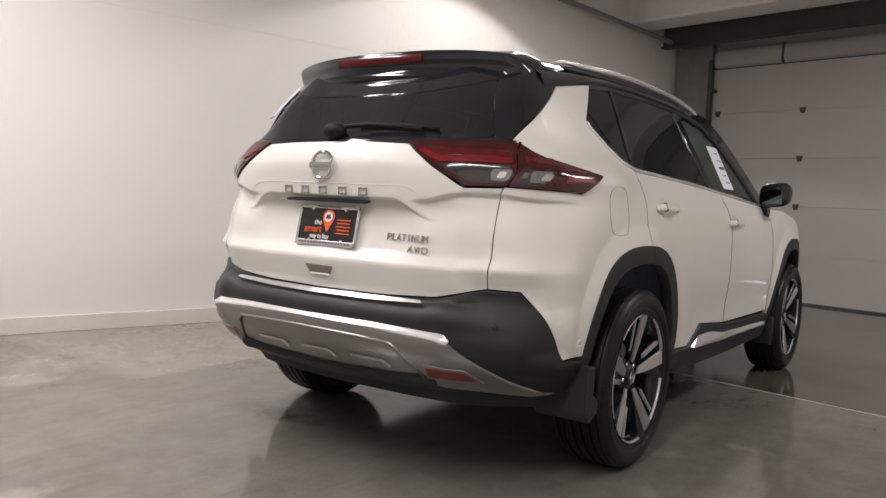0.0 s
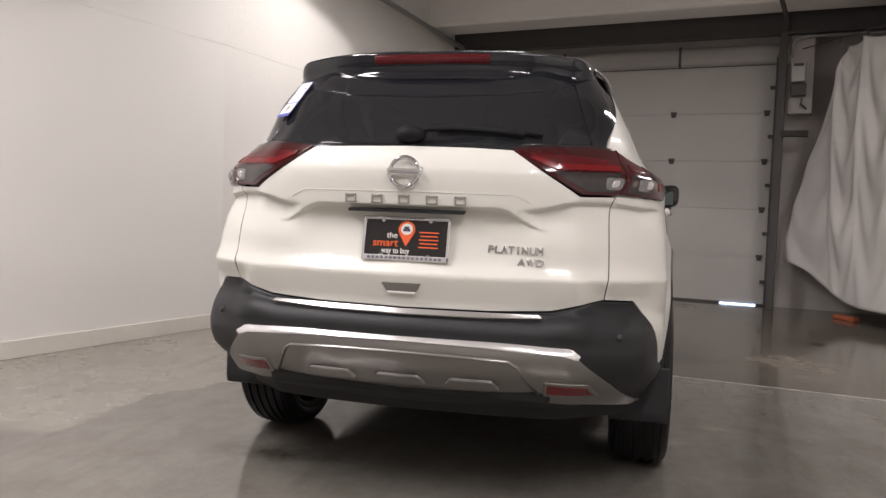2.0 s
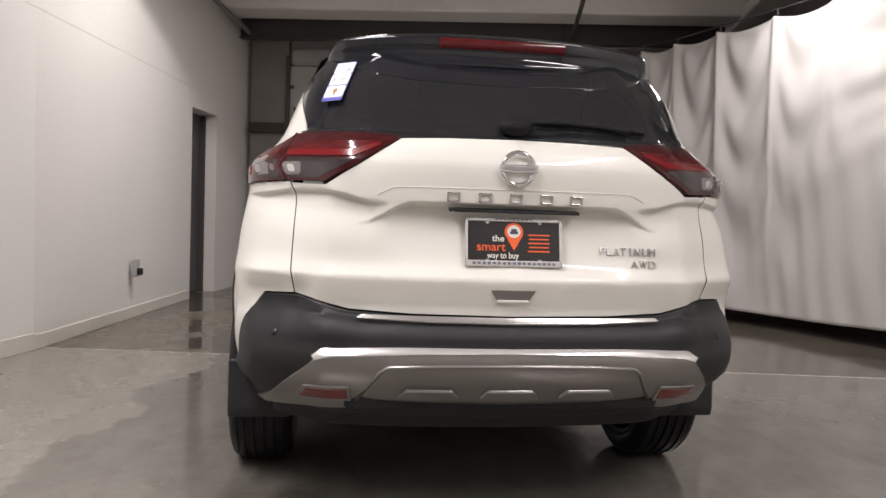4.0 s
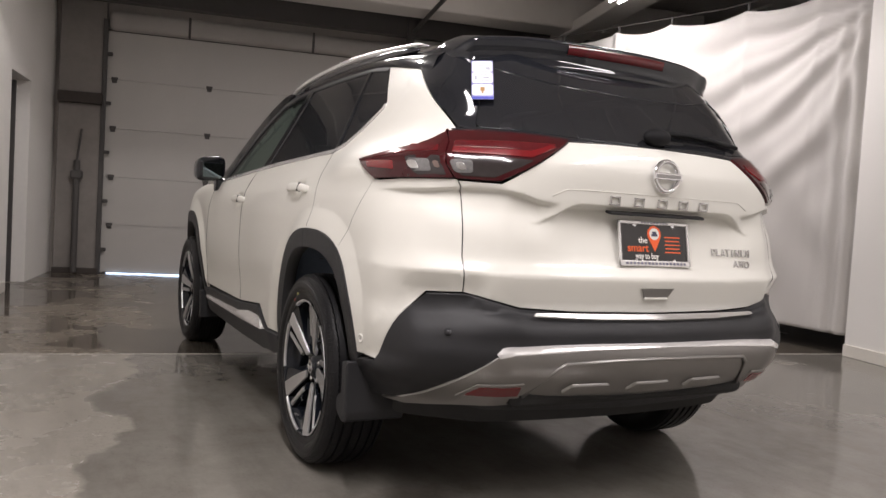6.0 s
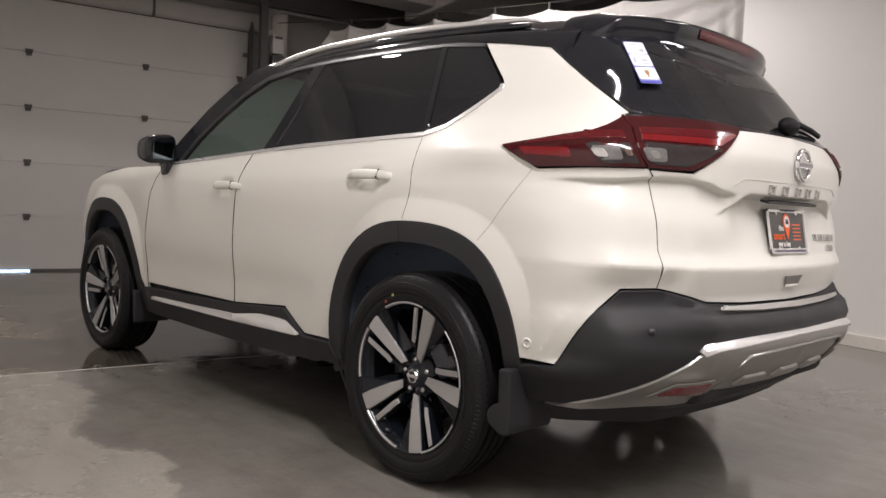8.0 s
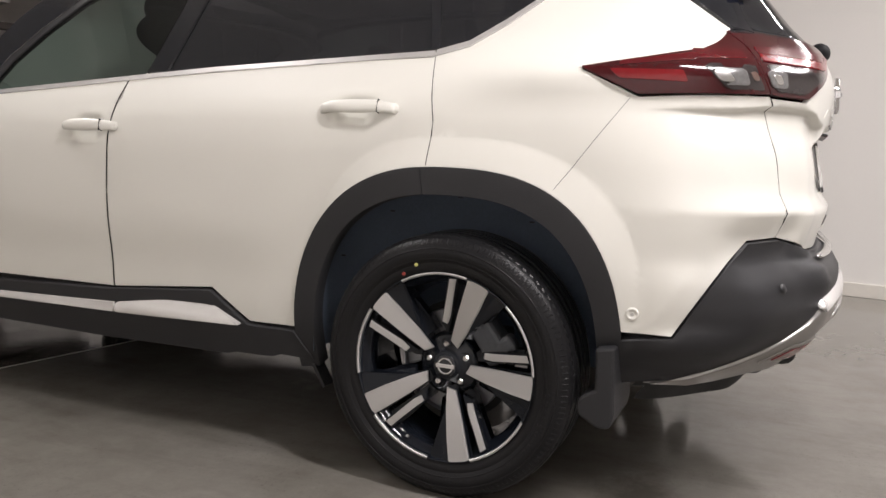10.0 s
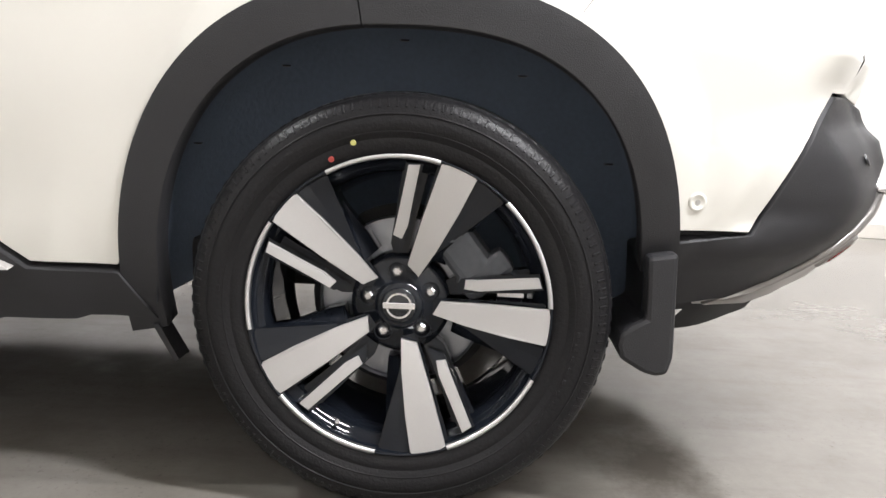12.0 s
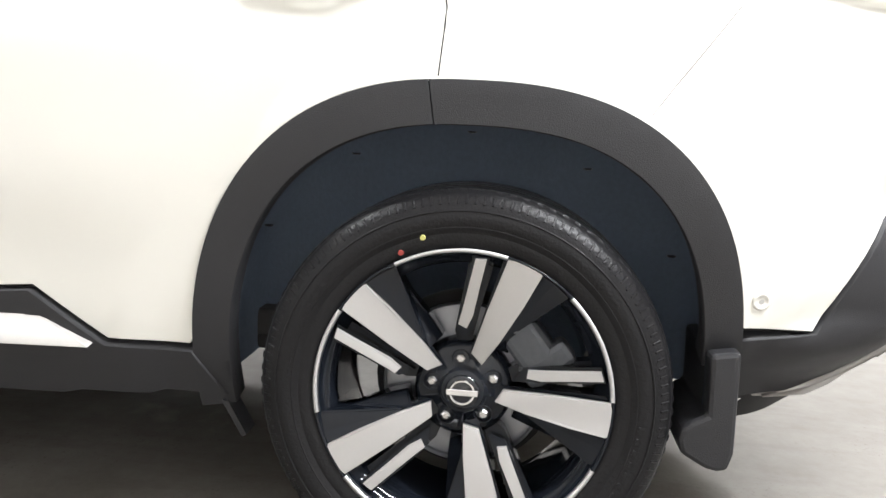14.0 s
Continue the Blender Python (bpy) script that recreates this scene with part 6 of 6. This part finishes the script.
# mirrors
for sg in (1, -1):
    mh = bmesh.new()
    bmesh.ops.create_uvsphere(mh, u_segments=32, v_segments=20, radius=1)
    for v in mh.verts:
        c = v.co
        for k in range(3):
            c[k] = math.copysign(abs(c[k]) ** 0.55, c[k])
        if c.y < 0:
            c.y *= 0.35
        c.x, c.z = c.x * (1 - 0.12 * max(0, c.y)), c.z * (1 - 0.25 * max(0, c.y))
        v.co = (c.x * 0.088, c.y * 0.110, c.z * 0.074 + 0.010 * c.x)
    hs = part("door_mirror", mh, GLOSS_BLACK, car, "gloss black door mirror", m=pose(sg * 0.932, 1.935, 1.172, 0, 0, sg * -8), smooth=True)
    part("mirror_glass", box(0.120, 0.006, 0.088, (-0.004 * sg, -0.0385, -0.010), bevel=0.002, rot=(5, 0, 0)), MIRROR, hs, "mirror glass")
    part("mirror_foot", prism([(-0.02, -0.055), (0.05, -0.055), (0.035, -0.135), (-0.01, -0.125)], -sg * 0.105, -sg * 0.035, bevel=0.01), GLOSS_BLACK, hs)

# badge, model bar and trim lettering on the tailgate
m_b = on_skin(0.0, 1.152, 0.002)
badge = part("badge", lathe([(0.046, 0.0), (0.047, 0.008), (0.052, 0.012), (0.059, 0.012), (0.063, 0.006), (0.063, -0.002)], 56), CHROME, car, "round chrome maker's badge with a plain bar", m=m_b @ pose(0, 0, 0, 0, -90, 0) @ Matrix.Scale(0.9, 4), smooth=True)
part("badge_bar", box(0.132, 0.026, 0.010, (0, 0, 0.010), bevel=0.003), CHROME, badge, m=pose(0, 0, 0, 0, 90, 0))
part("badge_plate", box(0.112, 0.013, 0.003, (0, 0, 0.0162), bevel=0.001), STEEL_GREY, badge, m=pose(0, 0, 0, 0, 90, 0))
for k in range(5):
    x = -0.193 + 0.0960 * k
    bl = bmesh.new()
    w, h, b = 0.040, 0.030, 0.0062
    box(w, b, 0.006, (0, h / 2 - b / 2, 0.003), bevel=0.0015, bm=bl)
    box(w, b, 0.006, (0, -h / 2 + b / 2, 0.003), bevel=0.0015, bm=bl)
    box(b, h, 0.006, (-w / 2 + b / 2, 0, 0.003), bevel=0.0015, bm=bl)
    box(b, h, 0.006, (w / 2 - b / 2, 0, 0.003), bevel=0.0015, bm=bl)
    part("model_mark", bl, LETTER, car, "plain chrome mark", m=on_skin(s_rear(x, 1.062), 1.062, 0.001))
for k, ch in enumerate("PLATINUM"):
    x = 0.282 + 0.183 * (k + 0.5) / 8 + (0.004 if k > 5 else 0)
    text_part("trim_letter", ch, 0.036, LETTER, car, on_skin(s_rear(x, 0.905), 0.905, 0.003), 0.0025, "chrome trim lettering", width=0.020 if ch != "I" else 0.006)
for k, ch in enumerate("AWD"):
    x = 0.398 + 0.030 * k
    text_part("trim_letter", ch, 0.034, LETTER, car, on_skin(s_rear(x, 0.866), 0.866, 0.003), 0.0025, "chrome trim lettering", width=0.026)
# fine relief line over the model marks
bm = bmesh.new()
pts = [skin(s_rear(x, z), z) + normal(s_rear(x, z), z) * 0.0008 for x, z in [(-0.42, 1.062), (-0.378, 1.084), (-0.362, 1.087)] + [(-0.36 + 0.072 * i, 1.088) for i in range(1, 10)] + [(0.362, 1.087), (0.378, 1.084), (0.42, 1.062)]]
part("relief_line", tube(pts, 0.0012, 6), PEARL, car, smooth=True)
# number plate lamp bar and pull
part("lamp_bar", box(0.41, 0.03, 0.009, (0, 0, 0), bevel=0.003), SATIN_BLACK, car, "dark trim bar above the plate", m=pose(0, -0.895, 1.024, 12))
nt_ = prism([(-0.070, 0.018), (0.070, 0.018), (0.048, -0.020), (-0.048, -0.020)], 0.0, 0.004, bevel=0.001)
pull = part("pull_recess", nt_, SILVER, car, "grey recessed tailgate pull", m=on_skin(0.0, 0.765, -0.0005) @ Matrix(((0, 1, 0, 0), (0, 0, 1, 0), (1, 0, 0, 0), (0, 0, 0, 1))))
part("pull_lip", box(0.10, 0.010, 0.008, (0, -0.018, 0.002), bevel=0.003), PEARL, car, m=on_skin(0.0, 0.765, 0.001))

# number plate in its frame
M_PL = pose(0.002, -0.891, 0.927, 79, 0, 0) @ Matrix.Diagonal((0.98, 0.945, 1, 1))
plate = part("plate_frame", box(0.312, 0.012, 0.008, (0, 0.074, 0.004), bevel=0.002, bm=box(0.312, 0.020, 0.008, (0, -0.070, 0.004), bevel=0.002, bm=box(0.009, 0.16, 0.008, (-0.1515, 0, 0.004), bevel=0.002, bm=box(0.009, 0.16, 0.008, (0.1515, 0, 0.004), bevel=0.002)))), BRIGHT, car, "chrome plate frame with an advertising insert", m=M_PL)
part("plate_insert", box(0.298, 0.148, 0.004, (0, 0.002, 0.0), bevel=0.001), PLATE_BLACK, plate, "black advertising insert")
bm = bmesh.new()
for k in range(17):
    box(0.009, 0.008, 0.0012, (-0.128 + 0.016 * k, -0.070, 0.0086), bm=bm)
for k in range(9):
    box(0.007, 0.006, 0.0012, (-0.056 + 0.014 * k, 0.0745, 0.0086), bm=bm)
tagged(part("frame_print", bm, INK, plate), kind="stuff")
for x in (-0.085, 0.085):
    for y in (0.066, -0.060):
        part("plate_screw", lathe([(0.0, 0.003), (0.006, 0.0025), (0.0075, 0)], 14), CHROME, plate, m=pose(x, y, 0.004, 0, -90, 0))
text_part("plate_word", "the", 0.030, WHITE_INK, plate, pose(-0.050, 0.012, 0.003), 0.0005)
text_part("plate_word", "smart", 0.040, ORANGE, plate, pose(-0.073, -0.016, 0.003), 0.0005)
text_part("plate_word", "way to buy", 0.029, WHITE_INK, plate, pose(-0.035, -0.044, 0.003), 0.0005, width=0.102)
pin = bmesh.new()
ring = [(0.030 * math.cos(radians(a)), 0.030 * math.sin(radians(a))) for a in range(-30, 211, 12)] + [(0, -0.062)]
vs_ = [pin.verts.new((x, y, 0)) for x, y in ring]
pin.faces.new(vs_)
for f in bmesh.ops.extrude_face_region(pin, geom=pin.faces[:])["geom"]:
    if isinstance(f, bmesh.types.BMVert):
        f.co.z += 0.001
part("plate_pin", pin, ORANGE, plate, "orange map pin print", m=pose(0.001, 0.035, 0.0026))
part("plate_pin_disc", lathe([(0.0, 0.001), (0.021, 0.001), (0.021, 0.0)], 30), WHITE_INK, plate, m=pose(0.001, 0.036, 0.0034, 0, -90, 0))
part("plate_pin_sign", box(0.026, 0.009, 0.001, (0, -0.002, 0), bevel=0.0003, bm=box(0.018, 0.010, 0.001, (0, 0.006, 0), bevel=0.0003)), INK, plate, m=pose(0.001, 0.034, 0.0050))
bm = bmesh.new()
for k in range(5):
    box(0.070 - 0.006 * (k % 2), 0.0042, 0.001, (0.082, 0.026 - 0.0135 * k, 0.0028), bm=bm)
part("plate_lines", bm, ORANGE, plate, "orange print lines")

# fuel flap line on the right side, tow cap, parking sensors, tail wiper, aerial
bm = bmesh.new()
loop = []
for i in range(41):
    a = 2 * math.pi * i / 40
    cy, cz = -0.205 + 0.080 * math.copysign(abs(math.cos(a)) ** 0.6, math.cos(a)), 1.035 + 0.092 * math.copysign(abs(math.sin(a)) ** 0.6, math.sin(a))
    s = s_side(cy, cz)
    loop.append(skin(s, cz) + normal(s, cz) * 0.0004)
part("fuel_flap_gap", tube(loop, 0.0007, 5), SATIN_BLACK, car)
for sg in (1, -1):
    s = s_side(-0.492, 0.560)
    tc = part("tow_plug", lathe([(0.0, 0.002), (0.010, 0.002), (0.011, 0.0035), (0.0155, 0.0030), (0.0165, 0)], 24), PEARL, car, "round white plug in the quarter panel", m=on_skin(sg * s, 0.560, 0.0) @ pose(0, 0, 0, 0, -90, 0), smooth=True)
    part("plug_hole", lathe([(0.0, 0.0026), (0.0045, 0.0026), (0.0047, 0)], 16), GREY_BOX, tc)
    for x, z in ((0.70, 0.628),):
        part("parking_sensor", lathe([(0.0, 0.003), (0.011, 0.0025), (0.012, 0)], 20), SATIN_BLACK, bumper, m=on_skin(sg * s_rear(x, z), z, 0.0062 + bumper_lift(s_rear(x, z), z)) @ pose(0, 0, 0, 0, -90, 0), smooth=True)
    # seam from lamp to wheel arch on the quarter panel
    seam = []
    for i in range(13):
        t = i / 12
        y, z = -0.452 + 0.167 * t, 1.084 - 0.228 * t
        s = s_side(y, z)
        q = skin(s, z) + normal(s, z) * 0.0001
        seam.append((sg * q.x, q.y, q.z))
    if sg < 0:
        part("panel_seam", tube(seam, 0.0006, 5), SATIN_BLACK, car)


# dark gaps between the panels
def gap_line(points, r=0.0016, depth=0.0008):
    """A recessed dark line on both sides through (y, z) corners of the skin."""
    line = []
    for (ya, za), (yb, zb) in zip(points, points[1:]):
        n = max(2, int(math.hypot(yb - ya, zb - za) / 0.02))
        for i in range(n):
            line.append((ya + (yb - ya) * i / n, za + (zb - za) * i / n))
    line.append(points[-1])
    pts = [skin(s_side(y, z), z) - normal(s_side(y, z), z) * depth for y, z in line]
    for sg in (1, -1):
        part("panel_gap", tube([(sg * p.x, p.y, p.z) for p in pts], r, 6), RUBBER, car, smooth=True)


gap_line([(0.091, 1.200), (0.081, 1.14), (0.057, 1.02), (0.0635, 0.906)])
gap_line([(1.2135, 0.465), (1.2185, 0.80), (1.2135, 0.97), (1.1875, 1.149)])
gap_line([(2.144, 0.43), (2.164, 0.70), (2.104, 0.95), (2.025, 1.085)])
for sg in (1, -1):
    pts = []
    for z in [0.752 + 0.01 * i for i in range(30)] + [1.054, 1.061, 1.068, 1.075, 1.085, 1.092]:
        x = curve([0.752, 0.86, 1.02, 1.094], [0.668, 0.670, 0.669, 0.669])(z)
        s = s_rear(x, z)
        pts.append(skin(s, z) - normal(s, z) * 0.0010)
    part("panel_gap", tube([(sg * p.x, p.y, p.z) for p in pts], 0.0014, 6), RUBBER, car, smooth=True)
# wiper rests across the foot of the rear window
wp = part("rear_wiper", tube([skin(s_rear(x, z), z) + normal(s_rear(x, z), z) * o for x, z, o in ((0.0, 1.268, 0.024), (0.06, 1.280, 0.030), (0.16, 1.287, 0.027), (0.28, 1.284, 0.022), (0.38, 1.276, 0.017))], 0.009, 8), WIPER, car, "black rear wiper arm", smooth=True)
part("wiper_blade", tube([skin(s_rear(x, z), z) + normal(s_rear(x, z), z) * 0.012 for x, z in ((0.08, 1.300), (0.22, 1.302), (0.36, 1.292), (0.44, 1.282))], 0.007, 8), WIPER, wp, smooth=True)
hub = bmesh.new()
bmesh.ops.create_uvsphere(hub, u_segments=20, v_segments=12, radius=1)
bmesh.ops.scale(hub, vec=(0.055, 0.032, 0.030), verts=hub.verts)
part("wiper_cap", hub, WIPER, wp, m=on_skin(0.0, 1.268, 0.022), smooth=True)

def prism_z(pts, thick, radius):
    """A thin flat slip with rounded corners, lying in the xy plane."""
    bm = bmesh.new()
    ring = []
    for i, (x, y) in enumerate(pts):
        cx, cy = x - math.copysign(radius, x), y - math.copysign(radius, y - (pts[0][1] + pts[2][1]) / 2)
        for q in range(5):
            a = radians(180 + 90 * i + 22.5 * q)
            ring.append(bm.verts.new((cx + radius * math.cos(a), cy + radius * math.sin(a), thick)))
    bm.faces.new(ring)
    low = [bm.verts.new((v.co.x, v.co.y, 0)) for v in ring]
    for i in range(len(ring)):
        bm.faces.new((ring[i], low[i], low[(i + 1) % len(ring)], ring[(i + 1) % len(ring)]))
    bmesh.ops.recalc_face_normals(bm, faces=bm.faces)
    return bm


# stickers on the rear window and a sheet in the right front window
m_s = on_skin(s_rear(-0.540, 1.436), 1.436, 0.006) @ pose(0, 0, 0, 0, 0, 4)
stk = part("window_sticker", prism_z([(-0.036, -0.100), (0.036, -0.100), (0.036, 0.092), (-0.036, 0.092)], 0.0012, 0.004), STICKER_BACK, car, "three white paper stickers with a blue rim on the rear window", m=m_s)
for k, yy in enumerate((0.061, 0.004, -0.056)):
    part("sticker_field", prism_z([(-0.034, -0.027), (0.034, -0.027), (0.034, 0.027), (-0.034, 0.027)], 0.0022, 0.008), PAPER, stk, m=pose(0, yy, 0))
    marks = bmesh.new()
    for dx, dy, w, h in (((-0.004, 0.015, 0.040, 0.003), (-0.008, 0.004, 0.030, 0.0025), (0.018, -0.010, 0.016, 0.012)), ((-0.022, 0.000, 0.008, 0.020), (0.006, 0.014, 0.036, 0.0025), (0.010, -0.014, 0.030, 0.003), (0.012, 0.000, 0.020, 0.008)), ((0.000, 0.004, 0.014, 0.018), (0.0, -0.010, 0.006, 0.014)))[k]:
        box(w, h, 0.0006, (dx, dy, 0.0024), bm=marks)
    part("sticker_marks", marks, PALE_INK if k != 2 else BROWN_INK, stk, m=pose(0, yy, 0))
part("sticker_edge", box(0.070, 0.008, 0.0010, (0, -0.094, 0.0012)), BLUE_INK, stk)
m_w = on_skin(s_side(1.42, 1.30), 1.30, -0.002)
sheet = part("price_sheet", box(0.19, 0.26, 0.001, bevel=0), PAPER, car, "white printed sheet inside the front window", m=m_w)
bm = bmesh.new()
for k in range(5):
    box(0.05 + 0.02 * (k % 3), 0.018 if k == 2 else 0.007, 0.0006, (0.03, 0.09 - 0.045 * k, 0.0012), bm=bm)
part("sheet_marks", bm, INK, sheet)

# --- cabin seen through the glass ---
def seat(x, y, z=0.55):
    st = new("seat", None)
    st.parent = car
    st.matrix_basis = pose(x, y, z)
    part("cushion", box(0.50, 0.52, 0.16, (0, 0.05, 0.0), bevel=0.05, seg=3), SEAT, st, smooth=True)
    part("backrest", box(0.48, 0.14, 0.62, (0, -0.26, 0.34), bevel=0.055, seg=3, rot=(12, 0, 0)), SEAT, st, smooth=True)
    part("headrest", box(0.27, 0.10, 0.19, (0, -0.37, 0.76), bevel=0.04, seg=3, rot=(6, 0, 0)), SEAT, st, smooth=True)
    for k in (-0.06, 0.06):
        part("post", rod((k, -0.35, 0.62), (k, -0.36, 0.70), 0.007, 8), CHROME, st)


for x in (-0.38, 0.38):
    seat(x, 1.25)
    seat(math.copysign(0.28, x), 0.30, 0.58)
part("cabin_floor", box(1.3, 2.4, 0.06, (0, 1.1, 0.40), bevel=0.01), CABIN, car)
part("dashboard", box(1.44, 0.42, 0.30, (0, 2.05, 0.93), bevel=0.08, seg=3), CABIN, car, smooth=True)
part("headliner", box(1.10, 1.55, 0.02, (0, 0.55, 1.585), bevel=0.008), HEADLINER, car)
st = lathe([(0.175, 0.013), (0.188, 0.009), (0.190, 0), (0.188, -0.009), (0.175, -0.013), (0.165, -0.009), (0.163, 0), (0.165, 0.009)], 40, closed=True)
box(0.02, 0.33, 0.03, (0, 0, 0), bevel=0.006, bm=st)
box(0.03, 0.11, 0.10, (0, 0, -0.01), bevel=0.02, bm=st)
part("steering_wheel", st, SATIN_BLACK, car, "black steering wheel", m=pose(-0.38, 1.72, 0.98, 0, 25, -90), smooth=False)
part("parcel_trim", box(1.3, 0.6, 0.05, (0, -0.45, 0.95), bevel=0.015), CABIN, car)
